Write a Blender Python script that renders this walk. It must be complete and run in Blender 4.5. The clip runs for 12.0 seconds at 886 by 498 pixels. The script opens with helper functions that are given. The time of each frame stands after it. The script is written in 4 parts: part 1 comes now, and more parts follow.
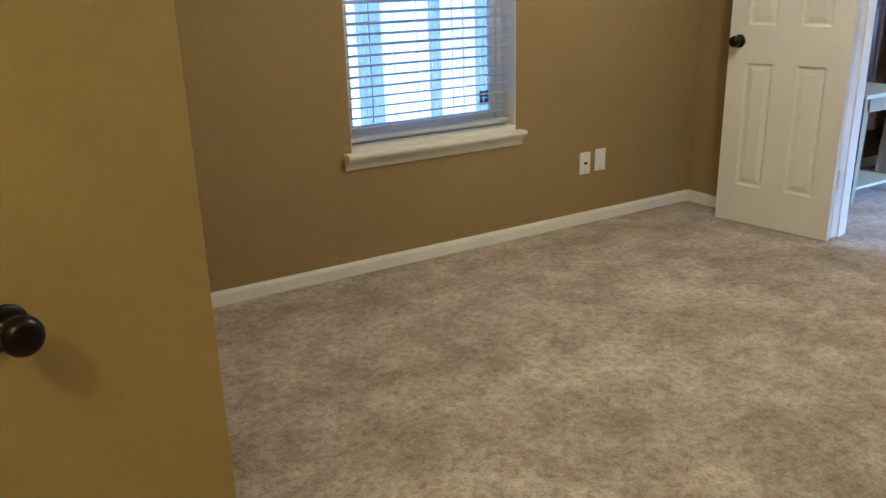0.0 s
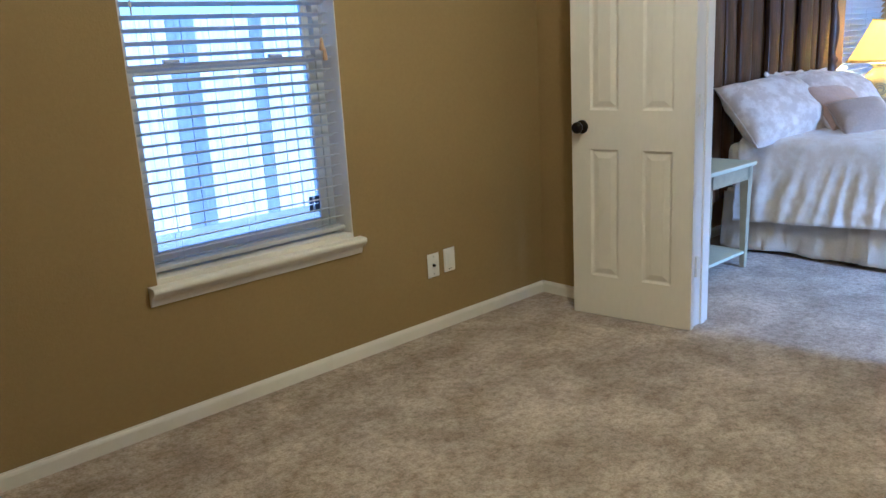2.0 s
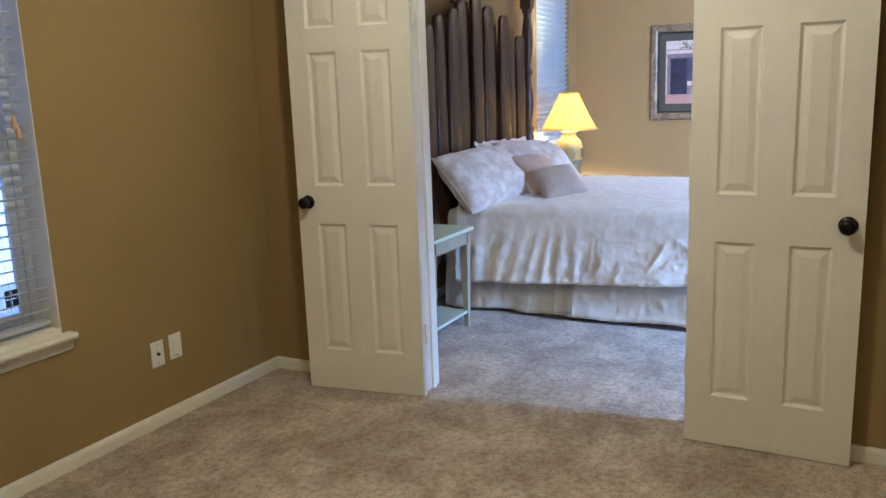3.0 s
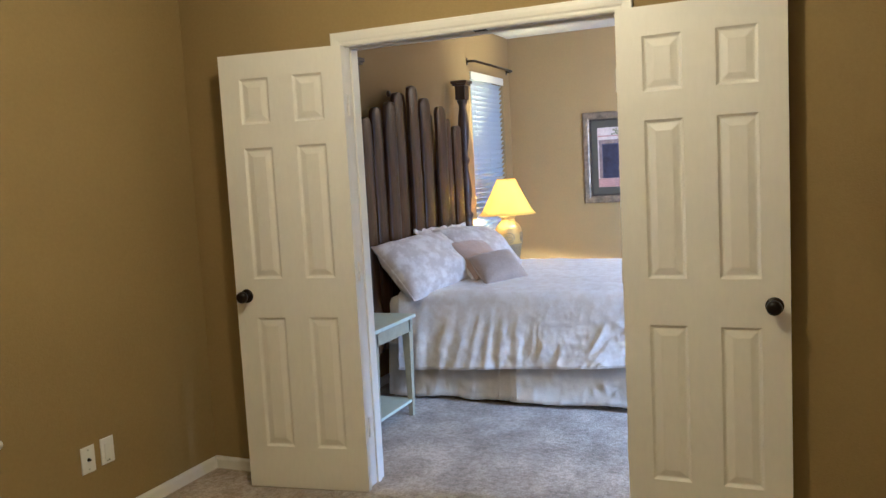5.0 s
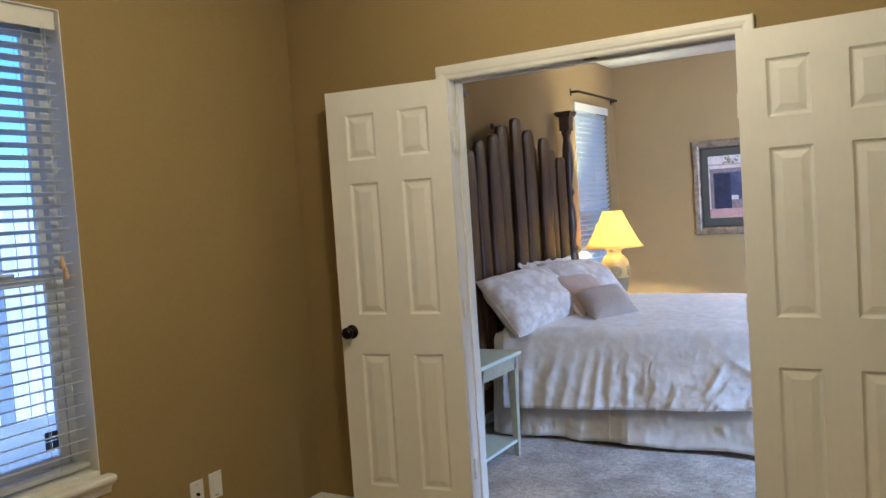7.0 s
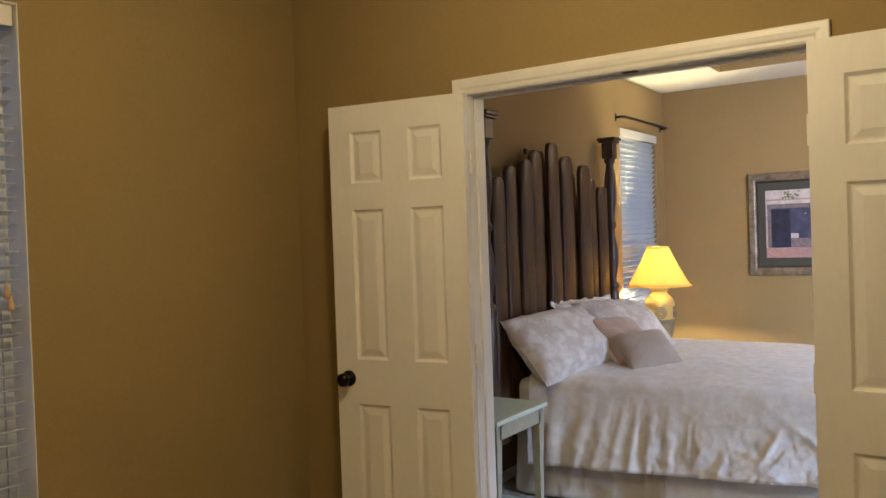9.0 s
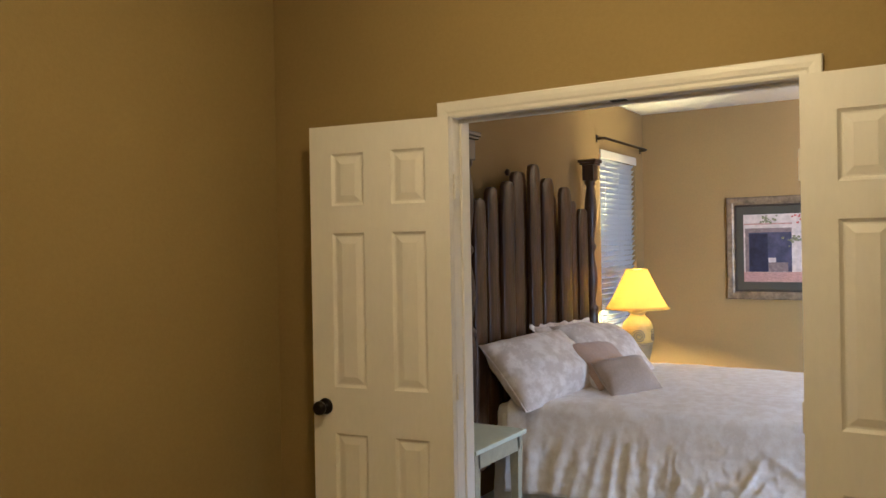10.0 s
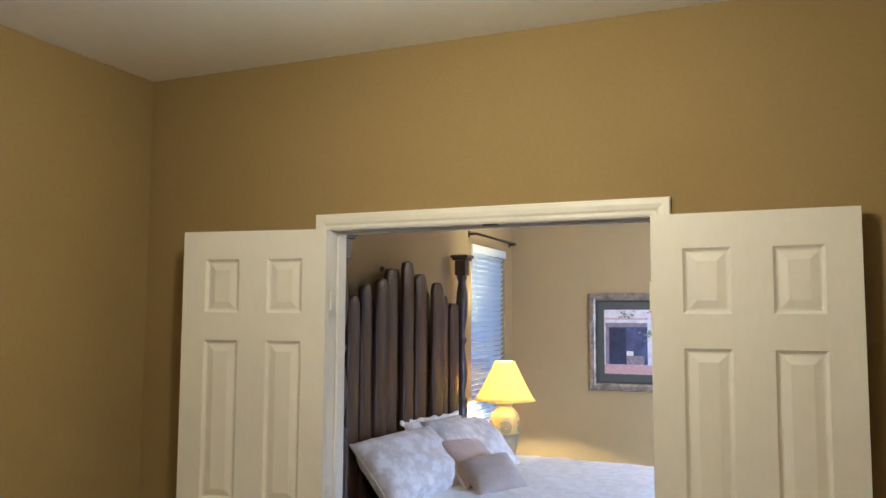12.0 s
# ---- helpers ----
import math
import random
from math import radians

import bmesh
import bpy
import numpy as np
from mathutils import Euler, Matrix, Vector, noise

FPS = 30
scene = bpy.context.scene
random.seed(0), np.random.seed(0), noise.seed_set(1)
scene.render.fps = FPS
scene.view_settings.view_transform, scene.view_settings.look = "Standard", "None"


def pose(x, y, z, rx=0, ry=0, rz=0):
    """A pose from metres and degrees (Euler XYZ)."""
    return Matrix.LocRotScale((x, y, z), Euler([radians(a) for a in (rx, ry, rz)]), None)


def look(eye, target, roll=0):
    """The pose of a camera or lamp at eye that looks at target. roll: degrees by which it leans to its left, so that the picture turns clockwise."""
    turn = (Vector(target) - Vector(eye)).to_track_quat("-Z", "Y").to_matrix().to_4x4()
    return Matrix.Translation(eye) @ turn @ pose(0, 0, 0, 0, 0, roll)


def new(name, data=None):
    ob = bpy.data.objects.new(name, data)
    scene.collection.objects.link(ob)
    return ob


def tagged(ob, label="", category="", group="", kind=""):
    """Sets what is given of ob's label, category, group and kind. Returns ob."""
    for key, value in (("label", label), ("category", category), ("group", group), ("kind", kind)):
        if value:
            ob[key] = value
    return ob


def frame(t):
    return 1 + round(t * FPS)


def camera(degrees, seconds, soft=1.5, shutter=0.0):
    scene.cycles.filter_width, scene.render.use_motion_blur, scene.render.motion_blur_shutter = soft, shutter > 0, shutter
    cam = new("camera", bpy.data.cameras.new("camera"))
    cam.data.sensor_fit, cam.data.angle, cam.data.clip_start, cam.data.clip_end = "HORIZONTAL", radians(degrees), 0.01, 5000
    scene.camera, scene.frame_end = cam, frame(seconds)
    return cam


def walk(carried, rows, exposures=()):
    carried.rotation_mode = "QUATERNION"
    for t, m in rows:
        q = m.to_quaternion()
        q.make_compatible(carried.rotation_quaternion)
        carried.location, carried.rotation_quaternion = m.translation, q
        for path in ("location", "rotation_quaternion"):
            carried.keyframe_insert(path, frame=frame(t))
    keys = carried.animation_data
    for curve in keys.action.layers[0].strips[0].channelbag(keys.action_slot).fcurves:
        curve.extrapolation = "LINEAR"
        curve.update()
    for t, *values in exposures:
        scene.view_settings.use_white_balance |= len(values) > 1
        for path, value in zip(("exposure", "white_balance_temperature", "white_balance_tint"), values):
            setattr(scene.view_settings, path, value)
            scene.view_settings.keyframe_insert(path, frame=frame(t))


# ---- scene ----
cam = camera(57.8, 12.0)
PATH = [
    (0, (0.138, 0.151, 1.261), (1.121, 1.773, 0.625), -1.6),
    (0.5, (0.242, 0.345, 1.29), (1.245, 1.96, 0.668), -1.0),
    (1, (0.398, 0.421, 1.299), (1.34, 2.097, 0.75), -0.9),
    (1.5, (0.442, 0.485, 1.323), (1.448, 2.133, 0.799), -1.8),
    (2, (0.481, 0.523, 1.344), (1.784, 1.958, 0.852), -3.2),
    (2.5, (0.508, 0.571, 1.404), (2.095, 1.697, 0.942), -3.1),
    (3, (0.521, 0.556, 1.443), (2.252, 1.478, 1.048), -2.1),
    (3.5, (0.544, 0.551, 1.461), (2.343, 1.362, 1.135), -1.8),
    (5.5, (0.5, 0.525, 1.48), (2.313, 1.355, 1.318), -3.3),
    (6, (0.479, 0.552, 1.483), (2.264, 1.443, 1.338), -3.6),
    (6.5, (0.481, 0.577, 1.479), (2.239, 1.522, 1.351), -3.9),
    (7, (0.596, 0.601, 1.484), (2.312, 1.623, 1.38), -3.8),
    (7.5, (0.691, 0.625, 1.481), (2.375, 1.7, 1.388), -3.5),
    (9.5, (1.125, 0.756, 1.525), (2.788, 1.868, 1.504), -1.5),
    (10, (1.121, 0.786, 1.557), (2.813, 1.853, 1.552), -1.0),
    (10.5, (1.102, 0.801, 1.601), (2.85, 1.774, 1.618), -0.4),
    (11, (1.096, 0.777, 1.641), (2.904, 1.629, 1.692), 0.1),
    (11.5, (1.062, 0.76, 1.69), (2.901, 1.54, 1.793), 0.5),
    (12, (1.042, 0.754, 1.71), (2.874, 1.537, 1.88), 0.3),
]
walk(cam, [(t, look(eye, target, roll)) for t, eye, target, roll in PATH],
     exposures=[(0.0, 1.32, 3550, 11), (1.5, 1.32, 3500, 11), (2.5, 0.9, 3450, 11), (3.5, 0.98, 3800, 11), (7.5, 0.72, 3700, 11), (9.5, 0.48, 4350, 12), (11.0, 0.66, 4000, 11), (12.0, 0.9, 3700, 11)])

# ---- world, sun, large lights ----
world = bpy.data.worlds.new("sky")
scene.world = world
world.use_nodes = True
_wn = world.node_tree
_sky = _wn.nodes.new("ShaderNodeTexSky")
_sky.sky_type, _sky.sun_disc = "NISHITA", False
_sky.sun_elevation, _sky.sun_rotation = radians(50), radians(190)
_bg = _wn.nodes["Background"]
_wn.links.new(_sky.outputs[0], _bg.inputs[0])
_bg.inputs[1].default_value = 0.15


def lamp(name, kind, m, energy, colour, size=0.1, size_y=None):
    data = bpy.data.lights.new(name, kind)
    data.energy, data.color = energy, colour
    if kind == "AREA":
        data.shape = "RECTANGLE"
        data.size, data.size_y = size, size_y or size
    elif kind == "SUN":
        data.angle = radians(size)
    else:
        data.shadow_soft_size = size
    ob = new(name, data)
    ob.matrix_world = m
    return ob


SKY_BLUE = (1.0, 0.93, 0.84)
lamp("sun", "SUN", look((0, 0, 0), (0.17, 1.0, -1.15)), 5.0, (1.0, 0.95, 0.88), 0.5)
# daylight in two unseen windows, slanted and narrowed to leave the headboard wall dim
for _eye, _aim, _power, _spread, _w, _h in (((3.88, -1.95, 1.40), (4.88, -1.40, 1.25), 38, 80, 0.80, 1.60),
                                            ((4.35, -2.50, 1.40), (4.60, -1.50, 0.82), 27, 64, 0.70, 1.40)):
    _day = lamp("bedroom_daylight", "AREA", look(_eye, _aim), _power, SKY_BLUE, _w, _h)
    _day.data.spread = radians(_spread)
# the table lamp, two unseen ceiling lights inferred, and an added bedroom fill
lamp("ceiling_bulb", "POINT", pose(2.35, 1.55, 2.50), 38, (1.0, 0.60, 0.185), 0.10)
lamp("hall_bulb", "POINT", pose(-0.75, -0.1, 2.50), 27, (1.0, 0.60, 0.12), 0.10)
lamp("lamp_bulb", "POINT", pose(7.37, 2.90, 1.19), 108, (1.0, 0.66, 0.19), 0.035)
# added fill that brightens the picture wall; no bedroom ceiling light is known
lamp("bedroom_bulb", "POINT", pose(7.45, 0.95, 2.45), 23, (1.0, 0.57, 0.21), 0.10)


# ---- materials ----
def material(name, colour, rough=0.5, metal=0.0, grain=0.0, scale=40.0, bump=0.0, bump_scale=None, stain=0.0,
             stain_scale=2.0, second=None, sheen=0.0, stretch=(1, 1, 1), transmit=0.0, specular=0.5):
    m = bpy.data.materials.new(name)
    m.use_nodes = True
    t = m.node_tree
    b = t.nodes["Principled BSDF"]
    b.inputs["Roughness"].default_value = rough
    b.inputs["Metallic"].default_value = metal
    b.inputs["Specular IOR Level"].default_value = specular
    b.inputs["Sheen Weight"].default_value = sheen
    b.inputs["Base Color"].default_value = (*colour, 1)
    co = t.nodes.new("ShaderNodeTexCoord")
    mp = t.nodes.new("ShaderNodeMapping")
    mp.inputs["Scale"].default_value = stretch
    t.links.new(co.outputs["Object"], mp.inputs[0])

    def noise_at(s, detail=4.0, r=0.6):
        n = t.nodes.new("ShaderNodeTexNoise")
        n.inputs["Scale"].default_value, n.inputs["Detail"].default_value, n.inputs["Roughness"].default_value = s, detail, r
        t.links.new(mp.outputs[0], n.inputs["Vector"])
        return n.outputs["Fac"]

    def ramp(src, lo, hi, c0, c1):
        r = t.nodes.new("ShaderNodeValToRGB")
        r.color_ramp.elements[0].position, r.color_ramp.elements[1].position = lo, hi
        r.color_ramp.elements[0].color, r.color_ramp.elements[1].color = (*c0, 1), (*c1, 1)
        t.links.new(src, r.inputs[0])
        return r.outputs[0]

    def mixed(a, c, kind, fac):
        x = t.nodes.new("ShaderNodeMix")
        x.data_type, x.blend_type = "RGBA", kind
        x.inputs[0].default_value = fac
        t.links.new(a, x.inputs[6])
        t.links.new(c, x.inputs[7])
        return x.outputs[2]

    if grain or stain or second:
        dark = tuple(c * (1 - grain) for c in colour)
        light = tuple(min(1, c * (1 + grain)) for c in colour)
        out = ramp(noise_at(scale), 0.3, 0.7, dark, light)
        if second:
            mask = ramp(noise_at(stain_scale, 5, 0.65), 0.42, 0.6, second, colour)
            out = mixed(mask, ramp(noise_at(scale), 0.3, 0.7, (1 - grain,) * 3, (1, 1, 1)), "MULTIPLY", 1.0)
        elif stain:
            out = mixed(out, ramp(noise_at(stain_scale, 3), 0.3, 0.72, (1 - stain,) * 3, (1, 1, 1)), "MULTIPLY", 1.0)
        t.links.new(out, b.inputs["Base Color"])
    if bump:
        bp = t.nodes.new("ShaderNodeBump")
        bp.inputs["Strength"].default_value, bp.inputs["Distance"].default_value = 1.0, bump
        t.links.new(noise_at(bump_scale or scale, 3), bp.inputs["Height"])
        t.links.new(bp.outputs[0], b.inputs["Normal"])
    if transmit:
        tr = t.nodes.new("ShaderNodeBsdfTranslucent")
        tr.inputs[0].default_value = (*colour, 1)
        mx = t.nodes.new("ShaderNodeMixShader")
        mx.inputs[0].default_value = transmit
        t.links.new(b.outputs[0], mx.inputs[1])
        t.links.new(tr.outputs[0], mx.inputs[2])
        t.links.new(mx.outputs[0], t.nodes["Material Output"].inputs[0])
    return m


M_WALL = material("tan wall paint", (0.305, 0.224, 0.070), 0.85, grain=0.03, scale=60, bump=0.0012, bump_scale=130, stain=0.06, stain_scale=1.2, specular=0.2)
# wall paint copied lighter and pinker, with the bedroom's warm light in the colour
M_WALL_LIT = material("tan wall paint lightened for bedroom light", (0.350, 0.248, 0.098), 0.85, grain=0.03, scale=60, bump=0.0012, bump_scale=130, stain=0.06, stain_scale=1.2, specular=0.2)
M_YELLOW = material("ochre door paint", (0.38, 0.28, 0.04), 0.5, grain=0.03, scale=30, bump=0.0006, bump_scale=60, stain=0.08, stain_scale=2)
M_CEIL = material("white ceiling paint", (0.84, 0.83, 0.80), 0.8, grain=0.02, scale=40, bump=0.002, bump_scale=90)
M_TRIM = material("white trim paint", (0.78, 0.75, 0.68), 0.38, grain=0.02, scale=25, bump=0.0004, bump_scale=50, stain=0.05, stain_scale=3)
M_DOOR = material("white door paint", (0.76, 0.73, 0.66), 0.42, grain=0.02, scale=18, bump=0.0004, bump_scale=80, stain=0.02, stain_scale=2.5, stretch=(3, 3, 1))
M_BRONZE = material("oil-rubbed bronze", (0.012, 0.009, 0.008), 0.32, 0.6, grain=0.3, scale=30)
M_HINGE = material("painted hinge", (0.72, 0.69, 0.62), 0.4, 0.0, grain=0.08, scale=60)
M_PLATE = material("white outlet plastic", (0.80, 0.78, 0.73), 0.35, grain=0.02, scale=30)
M_SLOT = material("dark slots", (0.03, 0.03, 0.03), 0.6)
M_SCREW = material("steel screws", (0.5, 0.5, 0.48), 0.35, 0.9)
M_VINYL = material("white vinyl window frame", (0.74, 0.75, 0.76), 0.4, grain=0.02, scale=30)
M_SLAT = material("white blind slats", (0.80, 0.80, 0.78), 0.45, grain=0.03, scale=20, stretch=(1, 20, 20), transmit=0.6)
M_CORD = material("white blind cord", (0.7, 0.7, 0.68), 0.8)
M_TASSEL = material("pale wooden tassel", (0.62, 0.42, 0.20), 0.5, grain=0.15, scale=60)
M_STICKER = material("dark window sticker", (0.05, 0.07, 0.13), 0.5, grain=0.3, scale=80)
M_ROD = material("dark bronze rod", (0.03, 0.018, 0.012), 0.4, 0.5, grain=0.2, scale=40)
M_WOOD = material("weathered dark wood", (0.074, 0.034, 0.010), 0.36, grain=0.45, scale=9, bump=0.0022, bump_scale=12, stain=0.4, stain_scale=3, stretch=(5, 5, 0.6))
M_POST = material("turned dark wood", (0.075, 0.042, 0.022), 0.36, grain=0.35, scale=14, bump=0.001, stain=0.3, stain_scale=5, stretch=(3, 3, 0.7))
M_SHEET = material("cream damask cotton", (0.83, 0.79, 0.75), 0.9, grain=0.05, scale=160, bump=0.0010, bump_scale=55, second=(0.735, 0.675, 0.61), stain_scale=15, sheen=0.2)
M_PILLOW = material("cream and beige damask", (0.76, 0.70, 0.64), 0.9, grain=0.05, scale=160, bump=0.0010, bump_scale=55, second=(0.58, 0.50, 0.43), stain_scale=13, sheen=0.2)
M_SKIRT = material("cream cotton bed skirt", (0.66, 0.61, 0.53), 0.9, grain=0.06, scale=120, bump=0.002, bump_scale=22, stain=0.08, stain_scale=4)
M_BLUSH = material("blush velvet", (0.50, 0.36, 0.26), 0.9, grain=0.08, scale=90, bump=0.001, bump_scale=120, stain=0.12, stain_scale=8, sheen=0.4)
M_TAUPE = material("taupe velvet", (0.41, 0.325, 0.25), 0.9, grain=0.08, scale=90, bump=0.001, bump_scale=120, stain=0.12, stain_scale=8, sheen=0.4)
M_TABLE = material("pale sage table paint", (0.60, 0.65, 0.54), 0.32, grain=0.04, scale=20, bump=0.0005, bump_scale=40, stain=0.06, stain_scale=5)
M_LEG = material("olive leg and shaded apron paint", (0.38, 0.36, 0.25), 0.42, grain=0.1, scale=25, bump=0.0006, bump_scale=50, stain=0.15, stain_scale=8)
M_JAR = material("cream glazed pottery", (0.40, 0.30, 0.085), 0.5, grain=0.08, scale=40, bump=0.0012, bump_scale=70)
M_JARLOW = material("grey-brown stoneware", (0.20, 0.165, 0.10), 0.6, grain=0.15, scale=50, bump=0.0015, bump_scale=60)
M_SHADE = material("yellow linen lampshade", (0.92, 0.72, 0.15), 0.9, grain=0.05, scale=200, bump=0.0008, bump_scale=220, transmit=0.45, stretch=(1, 1, 0.3))
M_FRAME = material("distressed silver-bronze frame", (0.33, 0.26, 0.17), 0.42, 0.35, grain=0.35, scale=22, bump=0.002, bump_scale=30, stain=0.45, stain_scale=7)
M_INNER = material("dark inner frame", (0.045, 0.035, 0.025), 0.45, grain=0.2, scale=30)
M_MAT = material("dark olive mat board", (0.075, 0.07, 0.05), 0.85, grain=0.08, scale=90)
M_P_SKY = material("printed pale plaster", (0.62, 0.55, 0.52), 0.6, grain=0.2, scale=20)
M_P_DARK = material("printed dark blue opening", (0.065, 0.065, 0.12), 0.6, grain=0.4, scale=14)
M_P_MID = material("printed deep blue panel", (0.025, 0.025, 0.055), 0.6, grain=0.4, scale=18)
M_P_BRICK = material("printed pink paving", (0.45, 0.27, 0.24), 0.6, grain=0.3, scale=40, stretch=(1, 1, 4))
M_P_LEAF = material("printed olive leaves", (0.22, 0.22, 0.12), 0.6, grain=0.5, scale=60)
M_P_FLOWER = material("printed red flowers", (0.45, 0.12, 0.10), 0.6, grain=0.4, scale=50)
M_P_POT = material("printed grey stone", (0.22, 0.17, 0.17), 0.6, grain=0.3, scale=40)
M_CARPET = material("beige cut-pile carpet", (0.50, 0.42, 0.33), 0.95, sheen=0.2, specular=0.1)
_t = M_CARPET.node_tree
_co = _t.nodes.new("ShaderNodeTexCoord")
_last = None
for _scale, _lo, _hi, _dark, _det in ((2.8, 0.38, 0.62, 0.66, 6.0), (8.0, 0.36, 0.64, 0.74, 5.0), (34.0, 0.30, 0.58, 0.60, 4.0), (110.0, 0.32, 0.58, 0.70, 2.0)):
    _nz = _t.nodes.new("ShaderNodeTexNoise")
    _nz.inputs["Scale"].default_value, _nz.inputs["Detail"].default_value, _nz.inputs["Roughness"].default_value = _scale, _det, 0.6
    _nz.inputs["Distortion"].default_value = 0.25
    _t.links.new(_co.outputs["Object"], _nz.inputs["Vector"])
    _rp = _t.nodes.new("ShaderNodeValToRGB")
    _rp.color_ramp.elements[0].position, _rp.color_ramp.elements[1].position = _lo, _hi
    _rp.color_ramp.elements[0].color = (_dark, _dark * 0.97, _dark * 0.92, 1)
    _t.links.new(_nz.outputs["Fac"], _rp.inputs[0])
    _mx = _t.nodes.new("ShaderNodeMix")
    _mx.data_type, _mx.blend_type = "RGBA", "MULTIPLY"
    _mx.inputs[0].default_value = 1.0
    _mx.inputs[6].default_value = (0.63, 0.55, 0.445, 1)
    if _last:
        _t.links.new(_last, _mx.inputs[6])
    _t.links.new(_rp.outputs[0], _mx.inputs[7])
    _last = _mx.outputs[2]
    if _scale > 30:
        _bp = _t.nodes.new("ShaderNodeBump")
        _bp.inputs["Strength"].default_value, _bp.inputs["Distance"].default_value = 0.8, 0.22 / _scale
        _t.links.new(_nz.outputs["Fac"], _bp.inputs["Height"])
        if _scale > 100:
            _t.links.new(_prev.outputs[0], _bp.inputs["Normal"])
            _t.links.new(_bp.outputs[0], _t.nodes["Principled BSDF"].inputs["Normal"])
        _prev = _bp
_t.links.new(_last, _t.nodes["Principled BSDF"].inputs["Base Color"])
M_FENCE = material("pale weathered fence boards", (0.82, 0.72, 0.64), 0.8, grain=0.2, scale=6, stain=0.25, stain_scale=1.5, stretch=(6, 6, 0.5))
M_FENCE2 = material("grey weathered fence boards", (0.27, 0.27, 0.28), 0.8, grain=0.2, scale=6, stain=0.25, stain_scale=1.5, stretch=(6, 6, 0.5))
M_GRASS = material("dry gravel ground", (0.30, 0.28, 0.24), 0.9, grain=0.4, scale=30, stain=0.4, stain_scale=1)
M_BRASS = material("aged brass", (0.45, 0.30, 0.10), 0.35, 0.9)
M_BULB = bpy.data.materials.new("frosted bulb glow")
M_BULB.use_nodes = True
M_BULB.node_tree.nodes["Principled BSDF"].inputs["Emission Color"].default_value = (1.0, 0.75, 0.42, 1)
M_BULB.node_tree.nodes["Principled BSDF"].inputs["Emission Strength"].default_value = 6.0
M_GLASS = bpy.data.materials.new("clear glass")
M_GLASS.use_nodes = True
_g = M_GLASS.node_tree.nodes["Principled BSDF"]
_g.inputs["Transmission Weight"].default_value, _g.inputs["Roughness"].default_value, _g.inputs["IOR"].default_value = 1.0, 0.0, 1.12


# ---- mesh helpers ----
def box(bm, x0, x1, y0, y1, z0, z1, bevel=0.0):
    vs = [bm.verts.new(p) for p in ((x0, y0, z0), (x1, y0, z0), (x1, y1, z0), (x0, y1, z0), (x0, y0, z1), (x1, y0, z1), (x1, y1, z1), (x0, y1, z1))]
    fs = [bm.faces.new([vs[i] for i in f]) for f in ((0, 3, 2, 1), (4, 5, 6, 7), (0, 1, 5, 4), (1, 2, 6, 5), (2, 3, 7, 6), (3, 0, 4, 7))]
    if bevel:
        bmesh.ops.bevel(bm, geom=list({e for f in fs for e in f.edges}), offset=bevel, segments=2, affect="EDGES", profile=0.5)
    return vs


def boxed(*spec, bevel=0.0):
    bm = bmesh.new()
    box(bm, *spec, bevel=bevel)
    return bm


def lathe(profile, steps=32, cap=True):
    bm = bmesh.new()
    rings = [[bm.verts.new((r * math.cos(2 * math.pi * k / steps), r * math.sin(2 * math.pi * k / steps), z)) for k in range(steps)] for r, z in profile]
    for a, b in zip(rings, rings[1:]):
        for k in range(steps):
            bm.faces.new((a[k], a[(k + 1) % steps], b[(k + 1) % steps], b[k]))
    if cap:
        bm.faces.new(list(reversed(rings[0])))
        bm.faces.new(rings[-1])
    bmesh.ops.recalc_face_normals(bm, faces=bm.faces)
    return bm


def prism(profile, axis_from, axis_to, place):
    """Sweeps a closed 2D profile from one length to the other; place(u, v, s) gives the point."""
    bm = bmesh.new()
    a = [bm.verts.new(place(u, v, axis_from)) for u, v in profile]
    b = [bm.verts.new(place(u, v, axis_to)) for u, v in profile]
    n = len(profile)
    for k in range(n):
        bm.faces.new((a[k], a[(k + 1) % n], b[(k + 1) % n], b[k]))
    bm.faces.new(list(reversed(a)))
    bm.faces.new(b)
    bmesh.ops.recalc_face_normals(bm, faces=bm.faces)
    return bm


def rod(points, r, steps=8):
    """A round bar along a chain of points, with capped ends."""
    bm = bmesh.new()
    pts = [Vector(p) for p in points]
    rings = []
    for i, p in enumerate(pts):
        d = (pts[min(i + 1, len(pts) - 1)] - pts[max(i - 1, 0)]).normalized()
        side = d.cross(Vector((0, 0, 1)) if abs(d.z) < 0.9 else Vector((1, 0, 0))).normalized()
        up = side.cross(d)
        rings.append([bm.verts.new(p + r * (math.cos(a) * side + math.sin(a) * up)) for a in (2 * math.pi * k / steps for k in range(steps))])
    for a, b in zip(rings, rings[1:]):
        for k in range(steps):
            bm.faces.new((a[k], a[(k + 1) % steps], b[(k + 1) % steps], b[k]))
    bm.faces.new(rings[0])
    bm.faces.new(rings[-1])
    bmesh.ops.recalc_face_normals(bm, faces=bm.faces)
    return bm


def linked(name, bm, mat, smooth=False):
    me = bpy.data.meshes.new(name)
    bm.to_mesh(me)
    bm.free()
    me.materials.append(mat)
    if smooth:
        me.shade_smooth()
    return new(name, me)


def part(name, bm, mat, parent, label="", smooth=False):
    ob = linked(name, bm, mat, smooth)
    ob.parent = parent
    if label:
        ob["label"] = label
    return ob


def thing(name, m, label, category, group="", kind=""):
    ob = new(name)
    ob.empty_display_size = 0.1
    ob.matrix_world = m
    return tagged(ob, label, category, group, kind)


def setting(name, bm, mat, label, category, smooth=False):
    return tagged(linked(name, bm, mat, smooth), label, category, kind="structure")


